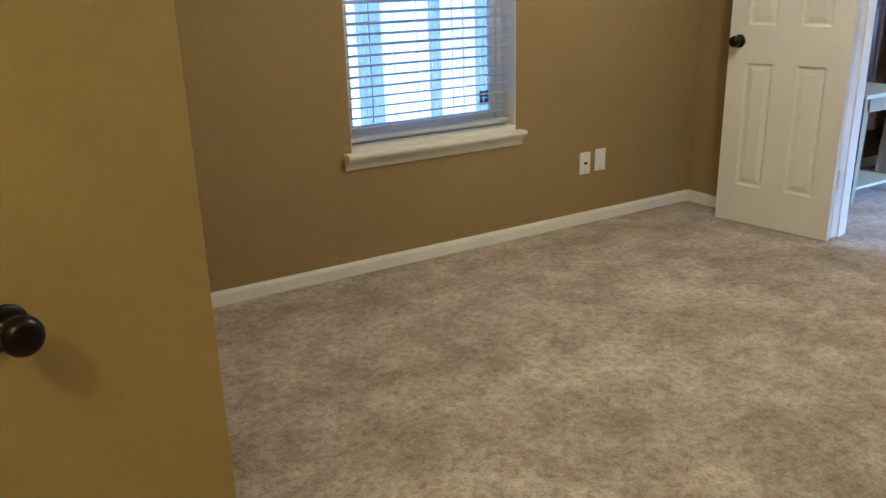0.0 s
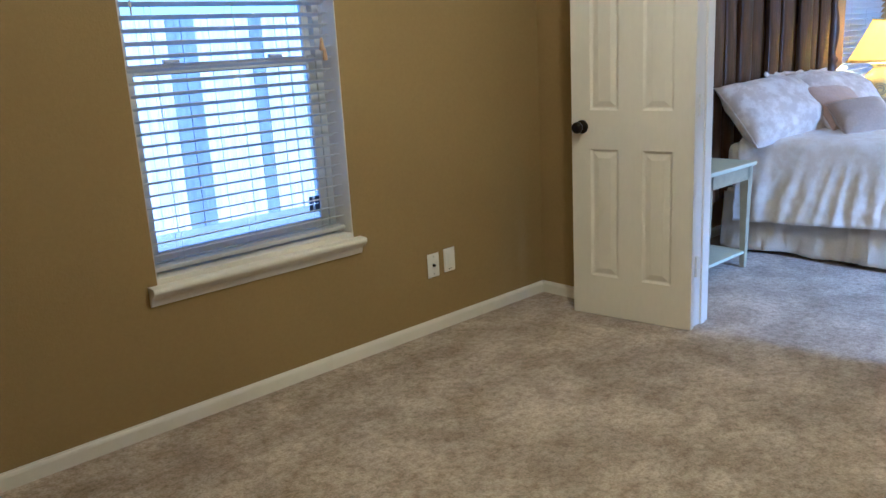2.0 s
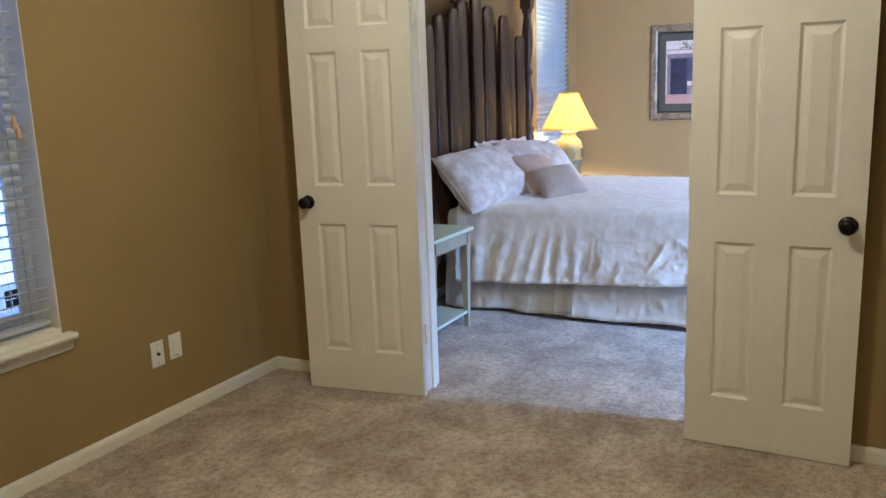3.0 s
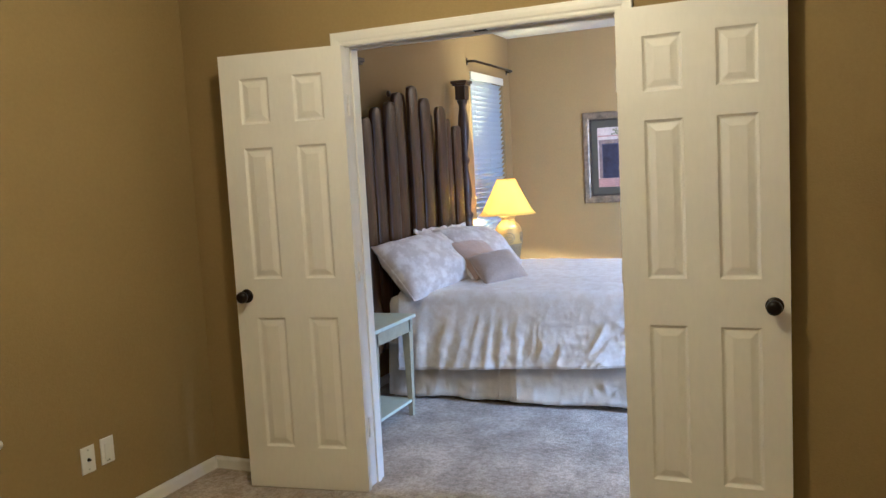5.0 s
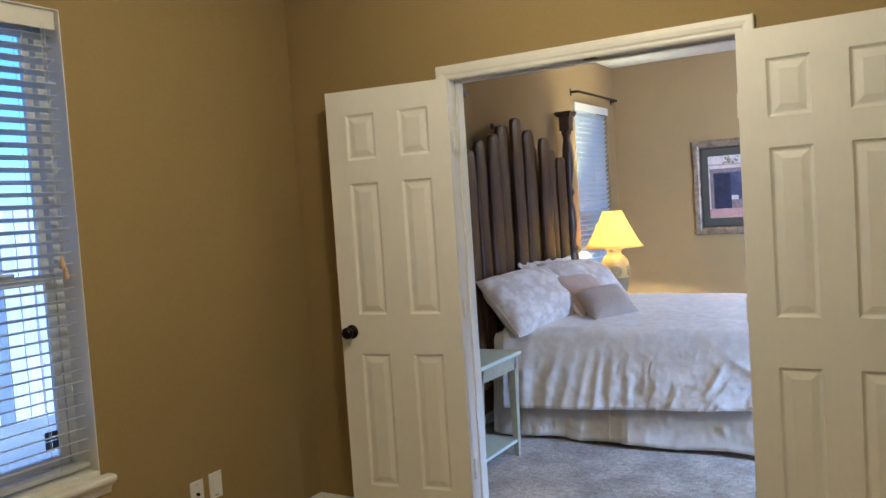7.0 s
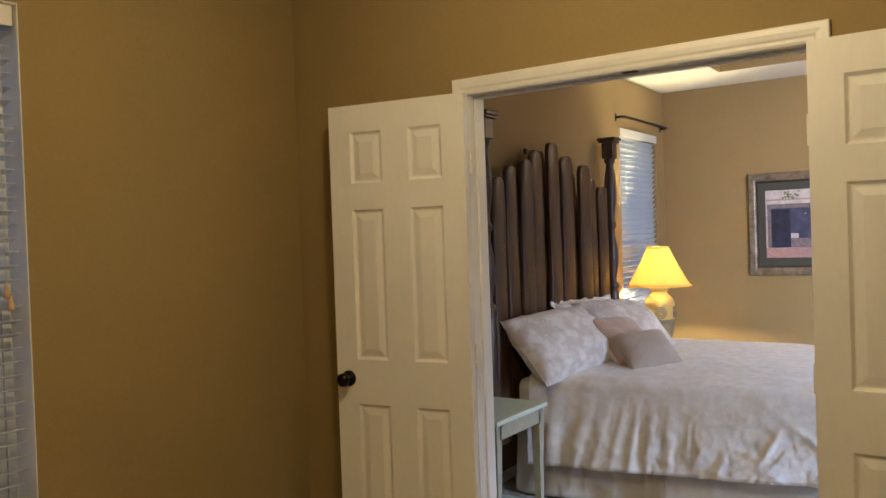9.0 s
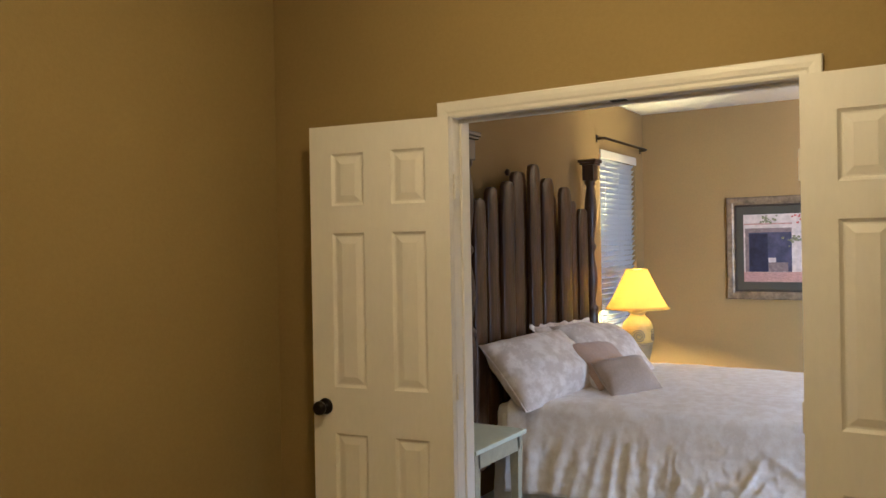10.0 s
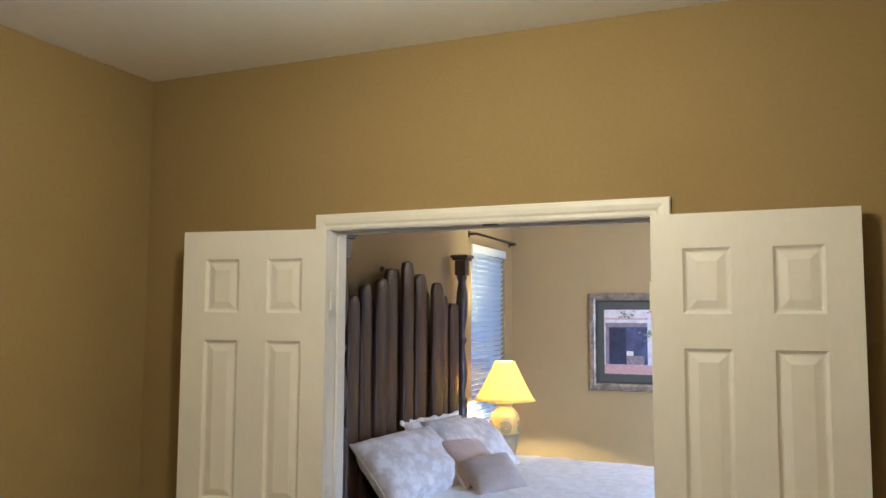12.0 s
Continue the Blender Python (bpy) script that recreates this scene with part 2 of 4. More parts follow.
# ---- structure ----
WX, WT = 3.73, 0.115              # dividing wall: near face and thickness
WY = 3.295                        # window wall of the first room
BY, BX = 3.17, 8.38               # bedroom: headboard wall and far wall
LX = 0.395                        # near-end wall of the first room
CEIL = 2.74
SOUTH, BSOUTH = -1.2, -2.6
O0, O1, OTOP = 1.155, 2.375, 2.045  # doorway between the rooms
WIN = (1.593, 2.478, 0.575, 2.30)
WIN2 = (7.30, 8.18, 0.575, 2.33)
WIN3 = (-2.45, -1.45, 0.36, 2.24)  # unseen side window past the first room, added to light the picture wall
WIN4 = (3.93, 4.77, 0.36, 2.24)


def pierced(bm, axis, at0, at1, u0, u1, hole):
    """A wall slab along one axis with one rectangular hole (h0, h1, z0, z1)."""
    h0, h1, z0, z1 = hole
    spans = [(u0, h0, 0, CEIL), (h1, u1, 0, CEIL), (h0, h1, z1, CEIL)]
    if z0 > 0:
        spans.append((h0, h1, 0, z0))
    for a, b, c, d in spans:
        if axis == "x":
            box(bm, a, b, at0, at1, c, d)
        else:
            box(bm, at0, at1, a, b, c, d)
    return bm


setting("floor", boxed(-1.7, 8.5, -2.72, 3.3, -0.12, 0.0), M_CARPET, "worn beige cut-pile carpet over both rooms", "carpet")
setting("ceiling_room", boxed(-2.0, WX + 0.06, -1.9, 3.5, CEIL, CEIL + 0.12), M_CEIL, "plain white painted ceiling of the empty room", "ceiling")
TX0, TX1, TY0, TY1 = 4.7, 7.74, -0.75, 2.48   # raised tray in the bedroom ceiling
_bm = bmesh.new()
for _spec in ((WX + 0.06, TX0, -2.9, 3.5), (TX1, 8.6, -2.9, 3.5), (TX0, TX1, -2.9, TY0), (TX0, TX1, TY1, 3.5)):
    box(_bm, *_spec, CEIL, CEIL + 0.12)
box(_bm, TX0 - 0.1, TX1 + 0.1, TY0 - 0.1, TY1 + 0.1, CEIL + 0.32, CEIL + 0.44)
setting("ceiling_bedroom", _bm, M_CEIL, "white painted bedroom ceiling with a raised tray", "ceiling")
_bm = bmesh.new()
for _spec in ((TX0 - 0.1, TX0 + 0.012, TY0 - 0.1, TY1 + 0.1), (TX1 - 0.012, TX1 + 0.1, TY0 - 0.1, TY1 + 0.1), (TX0 + 0.012, TX1 - 0.012, TY0 - 0.1, TY0 + 0.012), (TX0 + 0.012, TX1 - 0.012, TY1 - 0.012, TY1 + 0.1)):
    box(_bm, *_spec, CEIL + 0.003, CEIL + 0.32)
setting("trim_tray", _bm, M_WALL_LIT, "tan painted sides of the ceiling tray", "ceiling trim")
setting("wall_window", pierced(bmesh.new(), "x", WY, WY + 0.17, LX - 0.115, WX + 0.06, WIN), M_WALL, "tan painted wall with a window recess", "wall")
_bm = pierced(bmesh.new(), "y", WX, WX + WT, SOUTH - 0.12, WY, (O0 - 0.02, O1 + 0.02, 0, OTOP + 0.02))
pierced(_bm, "y", WX, WX + WT, -2.9, SOUTH - 0.12, WIN3)
setting("wall_doorway", _bm, M_WALL, "tan painted wall around the double doorway", "wall")
setting("wall_headboard", pierced(bmesh.new(), "x", BY, BY + 0.17, WX + WT, BX, WIN2), M_WALL_LIT, "tan painted bedroom wall behind the headboard", "wall")
setting("wall_picture", boxed(BX, BX + 0.12, -2.9, BY + 0.17, 0, CEIL), M_WALL_LIT, "tan painted bedroom wall with a framed print", "wall")
setting("wall_bedroom_south", pierced(bmesh.new(), "x", BSOUTH - 0.12, BSOUTH, WX + WT, BX, WIN4), M_WALL_LIT, "tan painted bedroom wall with a window", "wall")
setting("wall_south", boxed(LX, WX, SOUTH - 0.12, SOUTH, 0, CEIL), M_WALL, "plain tan painted wall", "wall")
_bm = bmesh.new()
box(_bm, LX - 0.115, LX, 1.46, WY, 0, CEIL)
box(_bm, LX - 0.115, LX, SOUTH - 0.12, -0.55, 0, CEIL)
box(_bm, LX - 0.115, LX, -0.55, 1.46, 2.15, CEIL)
setting("wall_entrance", _bm, M_WALL, "tan painted wall with the entrance opening", "wall")
_bm = bmesh.new()
box(_bm, -1.7, -1.58, -0.9, 1.9, 0, CEIL)
box(_bm, -1.58, LX - 0.115, 1.78, 1.9, 0, CEIL)
box(_bm, -1.58, LX - 0.115, -0.9, -0.78, 0, CEIL)
setting("wall_hall", _bm, M_WALL, "tan painted hall walls", "wall")

# skirting boards with an eased top
BASE = [(0, 0), (0.012, 0), (0.012, 0.044), (0.009, 0.053), (0.006, 0.057), (0.005, 0.062), (0, 0.062)]


def baseboard(place, a, b):
    setting("baseboard", prism(BASE, a, b, place), M_TRIM, "white painted wooden baseboard along the wall", "baseboard")


baseboard(lambda u, v, s: (s, WY - u, v), LX + 0.013, WX - 0.013)
baseboard(lambda u, v, s: (WX - u, s, v), O1 + 0.062, WY)
baseboard(lambda u, v, s: (WX - u, s, v), SOUTH, O0 - 0.062)
baseboard(lambda u, v, s: (LX + u, s, v), 1.46, WY)
baseboard(lambda u, v, s: (s, BY - u, v), WX + WT, BX - 0.013)
baseboard(lambda u, v, s: (BX - u, s, v), BSOUTH, BY)

# door casing, jambs and stops
CAS = [(0, 0), (0.009, 0), (0.013, 0.008), (0.013, 0.018), (0.017, 0.026), (0.019, 0.042), (0.019, 0.058), (0.016, 0.062), (0, 0.062)]
casing = thing("doorway_trim", pose(0, 0, 0), "white moulded casing and jambs around the double doorway", "door trim", kind="structure")


def mitred(y_in, side, top):
    bm = bmesh.new()
    rows = [[bm.verts.new((WX - u, y_in + side * v, z if not k else top + v)) for u, v in CAS] for k, z in enumerate((0.0, top))]
    n = len(CAS)
    for k in range(n):
        bm.faces.new((rows[0][k], rows[0][(k + 1) % n], rows[1][(k + 1) % n], rows[1][k]))
    bm.faces.new(rows[0])
    bm.faces.new(rows[1])
    bmesh.ops.recalc_face_normals(bm, faces=bm.faces)
    return bm


part("side_casing", mitred(O0, -1, OTOP), M_TRIM, casing)
part("side_casing", mitred(O1, 1, OTOP), M_TRIM, casing)
_bm = bmesh.new()
_rows = [[_bm.verts.new((WX - u, y + s * v, OTOP + v)) for u, v in CAS] for y, s in ((O0, -1), (O1, 1))]
for k in range(len(CAS)):
    _bm.faces.new((_rows[0][k], _rows[0][(k + 1) % len(CAS)], _rows[1][(k + 1) % len(CAS)], _rows[1][k]))
bmesh.ops.recalc_face_normals(_bm, faces=_bm.faces)
part("head_casing", _bm, M_TRIM, casing)
part("jamb", boxed(WX - 0.002, WX + WT + 0.002, O0 - 0.019, O0, 0, OTOP, bevel=0.002), M_TRIM, casing)
part("jamb", boxed(WX - 0.002, WX + WT + 0.002, O1, O1 + 0.019, 0, OTOP, bevel=0.002), M_TRIM, casing)
part("head_jamb", boxed(WX - 0.002, WX + WT + 0.002, O0 - 0.019, O1 + 0.019, OTOP, OTOP + 0.019, bevel=0.002), M_TRIM, casing)
part("door_stop", boxed(WX + 0.040, WX + 0.075, O0, O0 + 0.011, 0, OTOP - 0.011, bevel=0.003), M_TRIM, casing)
part("door_stop", boxed(WX + 0.040, WX + 0.075, O1 - 0.011, O1, 0, OTOP - 0.011, bevel=0.003), M_TRIM, casing)
part("head_stop", boxed(WX + 0.040, WX + 0.075, O0, O1, OTOP - 0.011, OTOP, bevel=0.003), M_TRIM, casing)
part("strike_plate", boxed(WX + 0.008, WX + 0.032, 1.70, 1.755, OTOP - 0.003, OTOP - 0.0005), M_SLOT, casing, "dark ball-catch plate")
part("strike_plate", boxed(WX + 0.008, WX + 0.032, 1.50, 1.555, OTOP - 0.003, OTOP - 0.0005), M_HINGE, casing, "pale ball-catch plate")

# ---- doors ----
LEAF, LEAF_T, LEAF_Z0, LEAF_Z1 = 0.605, 0.035, 0.004, 2.042
PANEL_X = [(0.098, 0.243), (0.362, 0.507)]
PANEL_Z = [(0.205, 0.828), (1.010, 1.618), (1.725, 1.932)]


def knob_mesh():
    bm = lathe([(0.000, 0.066), (0.014, 0.0655), (0.022, 0.062), (0.0268, 0.054), (0.028, 0.047), (0.0265, 0.040), (0.020, 0.034), (0.013, 0.030),
                (0.0115, 0.022), (0.012, 0.012), (0.020, 0.009), (0.030, 0.007), (0.0325, 0.003), (0.0325, 0.0)], 28, cap=False)
    return bm


def panelled_leaf():
    """A six-panel leaf face: x along the width, y the thickness (front at y = 0, back at LEAF_T), z up."""
    bm = bmesh.new()
    xs = [0, PANEL_X[0][0], PANEL_X[0][1], PANEL_X[1][0], PANEL_X[1][1], LEAF]
    zs = [LEAF_Z0] + [z for p in PANEL_Z for z in p] + [LEAF_Z1]
    for side, front in ((-1, 0.0), (1, LEAF_T)):
        def quad(x0, x1, z0, z1):
            return [(x0, z0), (x1, z0), (x1, z1), (x0, z1)]

        def fill(a):
            bm.faces.new([bm.verts.new((x, front - side * d, z)) for x, z, d in a])
        for i in range(5):
            for j in range(7):
                x0, x1, z0, z1 = xs[i], xs[i + 1], zs[j], zs[j + 1]
                if i % 2 and j % 2:
                    # moulded edge down, flat channel, bevel up to a raised field
                    steps = [(0.0, 0.0), (0.006, 0.006), (0.011, 0.0095), (0.017, 0.0095), (0.040, 0.003), (0.042, 0.0025)]
                    loops = [[(x, z, d) for x, z in quad(x0 + o, x1 - o, z0 + o, z1 - o)] for o, d in steps]
                    for a, b in zip(loops, loops[1:]):
                        for k in range(4):
                            fill([a[k], a[(k + 1) % 4], b[(k + 1) % 4], b[k]])
                    fill(loops[-1])
                else:
                    fill([(x, z, 0.0) for x, z in quad(x0, x1, z0, z1)])
    for a, b in (((0, LEAF_Z0), (LEAF, LEAF_Z0)), ((LEAF, LEAF_Z0), (LEAF, LEAF_Z1)), ((LEAF, LEAF_Z1), (0, LEAF_Z1)), ((0, LEAF_Z1), (0, LEAF_Z0))):
        bm.faces.new([bm.verts.new(p) for p in ((a[0], 0, a[1]), (b[0], 0, b[1]), (b[0], LEAF_T, b[1]), (a[0], LEAF_T, a[1]))])
    bmesh.ops.remove_doubles(bm, verts=bm.verts, dist=0.0004)
    bmesh.ops.recalc_face_normals(bm, faces=bm.faces)
    return bm


def room_door(name, m, knob_z, label):
    d = thing(name, m, label, "door", "double doors", "structure")
    part("door_leaf", panelled_leaf(), M_DOOR, d)
    for front in (True, False):
        k = part("door_knob", knob_mesh(), M_BRONZE, d, "round oil-rubbed bronze knob", True)
        k.matrix_local = pose(LEAF - 0.055, 0 if front else LEAF_T, knob_z, 90 if front else -90, 0, 0)
    part("latch_plate", boxed(LEAF, LEAF + 0.0015, 0.006, 0.029, knob_z - 0.028, knob_z + 0.028), M_BRONZE, d)
    for z in (0.30, 1.03, 1.78):
        h = part("hinge", lathe([(0.0055, z - 0.045), (0.0055, z + 0.045), (0.003, z + 0.05)], 12), M_HINGE, d, "cream painted butt hinge")
        h.location = (-0.006, LEAF_T + 0.004, 0)
        part("hinge_plate", boxed(-0.0015, 0.0, 0.004, 0.034, z - 0.044, z + 0.044), M_HINGE, h)
    return d


# leaf axis: x from hinge to free edge, y from the shown face to the wall
LEFT_A = math.degrees(math.atan2(2.936 - 2.357, 3.563 - 3.651))
# both leaves share one shape; the mirrored one is turned about and its face swapped
room_door("door_1", pose(3.651, 2.350, 0, 0, 0, LEFT_A) @ Matrix.Diagonal((1, -1, 1, 1)), 0.932,
          "open white six-panel door folded back near the corner")
room_door("door_2", pose(3.662, 1.150, 0, 0, 0, -90.6), 0.912, "open white six-panel door folded back against the tan wall")

# slab door of the entrance, swung into the hall
_slab = thing("door_3", pose(0.448, 1.40, 0, 0, 0, 180 + 21), "open plain ochre narrow slab door in the hall", "door", kind="structure")
part("door_leaf", boxed(0, 0.375, -0.035, 0.0, 0.012, 2.03, bevel=0.002), M_YELLOW, _slab)
part("latch_edge", boxed(0.375, 0.3765, -0.034, -0.001, 0.013, 2.029), M_TRIM, _slab, "white painted latch edge")
_k = part("door_knob", knob_mesh(), M_BRONZE, _slab, "round dark bronze knob", True)
_k.matrix_local = pose(0.322, 0.0, 0.842, -90, 0, 0)


# ---- windows and blinds ----
def window(name, hole, y_face, label, reveal):
    x0, x1, z0, z1 = hole
    w = thing(name, pose(0, 0, 0), label, "window", kind="structure")
    yo, mid = y_face + 0.115, (z0 + z1) / 2 - 0.125
    def frame_of(nm, a, b, c, d, y0, y1, t):
        for spec in ((a, a + t, y0, y1, c, d), (b - t, b, y0, y1, c, d), (a + t, b - t, y0, y1, d - t, d), (a + t, b - t, y0, y1, c, c + t)):
            part(nm, boxed(*spec, bevel=0.003), M_VINYL, w)
    frame_of("window_frame", x0, x1, z0, z1, yo, yo + 0.055, 0.034)
    frame_of("lower_sash", x0 + 0.036, x1 - 0.036, z0 + 0.036, mid + 0.02, yo + 0.004, yo + 0.026, 0.036)
    frame_of("upper_sash", x0 + 0.036, x1 - 0.036, mid - 0.02, z1 - 0.036, yo + 0.029, yo + 0.050, 0.034)
    for nm, c, d, y in (("lower_pane", z0 + 0.07, mid - 0.01, yo + 0.014), ("upper_pane", mid + 0.01, z1 - 0.068, yo + 0.039)):
        g = part(nm, boxed(x0 + 0.068, x1 - 0.068, y, y + 0.004, c, d), M_GLASS, w)
        g.visible_shadow = False
    for f in (0.25, 0.75):
        part("sash_lock", boxed(x0 + f * (x1 - x0) - 0.03, x0 + f * (x1 - x0) + 0.03, yo - 0.004, yo + 0.022, mid + 0.0205, mid + 0.034, bevel=0.004), M_VINYL, w)
    # painted returns of the recess
    part("return", boxed(x0, x0 + 0.004, y_face + 0.001, yo, z0, z1), reveal, w)
    part("return", boxed(x1 - 0.004, x1, y_face + 0.001, yo, z0, z1), reveal, w)
    part("head_return", boxed(x0 + 0.004, x1 - 0.004, y_face + 0.001, yo, z1 - 0.004, z1), reveal, w)
    return w


def sill(w, hole, y_face):
    x0, x1, z0, z1 = hole
    a = prism([(0.0, 0.0), (0.008, 0.0), (0.012, 0.010), (0.015, 0.024), (0.024, 0.034), (0.036, 0.040), (0.046, 0.050), (0.050, 0.054), (0.052, 0.062), (0.050, 0.070), (0.044, 0.074), (0.0, 0.074)],
              x0 - 0.036, x1 + 0.034, lambda u, v, s: (s, y_face - u, z0 - 0.092 + v))
    part("window_sill", a, M_TRIM, w, "white moulded wooden sill")
    part("sill_board", boxed(x0, x1, y_face - 0.0005, y_face + 0.114, z0 - 0.020, z0 + 0.002), M_TRIM, w)
    part("sill_stop", boxed(x0 + 0.005, x1 - 0.005, y_face + 0.092, y_face + 0.114, z0 + 0.0025, z0 + 0.016, bevel=0.003), M_TRIM, w)


def blind(hole, y_face, tilt, pitch, label, tassel, depth):
    x0, x1, z0, z1 = hole
    yc = y_face + depth
    b = thing("window_blind", pose((x0 + x1) / 2, yc, z1), label, "blind", "window blinds")
    half, top, bottom = (x1 - x0) / 2 - 0.010, -0.075, z0 + 0.030 - z1
    part("headrail", boxed(-half, half, -0.028, 0.028, -0.046, -0.004, bevel=0.002), M_SLAT, b)
    part("valance", boxed(-half - 0.004, half + 0.004, -0.040, -0.030, -0.072, -0.002, bevel=0.003), M_TRIM, b, "cream painted valance")
    part("bottom_rail", boxed(-half, half, -0.026, 0.026, bottom - 0.012, bottom + 0.006, bevel=0.004), M_SLAT, b)
    # one gently crowned slat
    sm = bmesh.new()
    pts = [(-0.025, 0.0), (-0.013, 0.0022), (0.0, 0.003), (0.013, 0.0022), (0.025, 0.0)]
    up = [[sm.verts.new((s * half, y, z + 0.0013)) for y, z in pts] for s in (-1, 1)]
    lo = [[sm.verts.new((s * half, y, z - 0.0013)) for y, z in pts] for s in (-1, 1)]
    for k in range(4):
        sm.faces.new((up[0][k], up[1][k], up[1][k + 1], up[0][k + 1]))
        sm.faces.new((lo[0][k + 1], lo[1][k + 1], lo[1][k], lo[0][k]))
    for k, f in ((0, 1), (4, -1)):
        sm.faces.new((up[0][k], lo[0][k], lo[1][k], up[1][k])[::f])
    for s in (0, 1):
        sm.faces.new(up[s] + lo[s][::-1])
    bmesh.ops.recalc_face_normals(sm, faces=sm.faces)
    me = bpy.data.meshes.new("slat")
    sm.to_mesh(me)
    sm.free()
    me.materials.append(M_SLAT)
    rng, z, k = random.Random(5), top - 0.02, 0
    while z > bottom + 0.03:
        s = new("slat", me)
        s.parent = b
        s.matrix_local = pose(0, rng.uniform(-0.001, 0.001), z, tilt + rng.uniform(-1.2, 1.2), rng.uniform(-0.12, 0.12), 0)
        z -= pitch
    for fx in (-0.72, 0.0, 0.72):
        for y in (-0.027, 0.027):
            part("ladder_cord", rod([(fx * half, y, -0.046), (fx * half, y, bottom)], 0.0009, 5), M_CORD, b)
    if tassel:
        for dx, zl in ((0.0, -0.90), (0.012, -0.94)):
            part("pull_cord", rod([(half - 0.055 + dx, -0.043, -0.05), (half - 0.055 + dx, -0.044, zl)], 0.0011, 5), M_CORD, b)
            t = part("tassel", lathe([(0.003, 0.0), (0.006, -0.008), (0.010, -0.035), (0.011, -0.048), (0.004, -0.052)], 12), M_TASSEL, b, "pale wooden cord tassel", True)
            t.location = (half - 0.055 + dx, -0.044, zl)
        part("tilt_wand", rod([(-half + 0.045, -0.043, -0.05), (-half + 0.045, -0.044, -0.80)], 0.0035, 6), M_CORD, b, "white tilt wand")
    return b


W1 = window("window_1", WIN, WY, "white vinyl sash window in a tan wall", M_TRIM)
sill(W1, WIN, WY)
blind(WIN, WY, -15, 0.0445, "white slatted blind, lowered with open slats", True, 0.062)
_st = thing("window_sticker", pose(2.375, WY + 0.1205, 0.71), "small dark square sticker on the window pane", "sticker")
for _i in range(2):
    for _j in range(2):
        part("sticker_square", boxed(-0.027 + _i * 0.028, -0.002 + _i * 0.028, 0.0, 0.0015, -0.035 + _j * 0.036, -0.002 + _j * 0.036), M_STICKER, _st)
W2 = window("window_2", WIN2, BY, "tall white bedroom window beside the bed", M_WALL_LIT)
sill(W2, WIN2, BY)
blind(WIN2, BY, -55, 0.0445, "white slatted bedroom blind, lowered", False, 0.030)
# unseen window, placed to bring daylight onto the picture wall
W3 = thing("window_3", pose(0, 0, 0), "white framed bedroom side window, unseen and added", "window", kind="structure")
_y0, _y1, _z0, _z1 = WIN3
for _s in ((_y0, _y0 + 0.03, _z0, _z1), (_y1 - 0.03, _y1, _z0, _z1), (_y0 + 0.03, _y1 - 0.03, _z1 - 0.03, _z1), (_y0 + 0.03, _y1 - 0.03, _z0, _z0 + 0.03)):
    part("window_frame", boxed(WX + 0.004, WX + 0.045, *_s, bevel=0.003), M_VINYL, W3)

W4 = thing("window_4", pose(0, 0, 0), "white framed bedroom end window", "window", kind="structure")
_x0, _x1, _z0, _z1 = WIN4
for _s in ((_x0, _x0 + 0.03, _z0, _z1), (_x1 - 0.03, _x1, _z0, _z1), (_x0 + 0.03, _x1 - 0.03, _z1 - 0.03, _z1), (_x0 + 0.03, _x1 - 0.03, _z0, _z0 + 0.03)):
    part("window_frame", boxed(_s[0], _s[1], BSOUTH - 0.10, BSOUTH - 0.05, _s[2], _s[3], bevel=0.003), M_VINYL, W4)

# curtain rod above the bedroom window
_rodt = thing("curtain_rod", pose(0, 0, 0), "thin dark bronze curtain rod above the blind", "curtain rod")
part("bar", rod([(7.24, BY - 0.004, 2.405), (7.24, BY - 0.05, 2.405), (7.26, BY - 0.068, 2.405), (7.75, BY - 0.07, 2.405), (8.27, BY - 0.068, 2.405), (8.30, BY - 0.05, 2.405), (8.30, BY - 0.004, 2.405)], 0.011, 10), M_ROD, _rodt, "", True)
for _x in (7.24, 8.30):
    part("bracket", boxed(_x - 0.014, _x + 0.014, BY - 0.006, BY - 0.0005, 2.375, 2.435, bevel=0.002), M_ROD, _rodt)


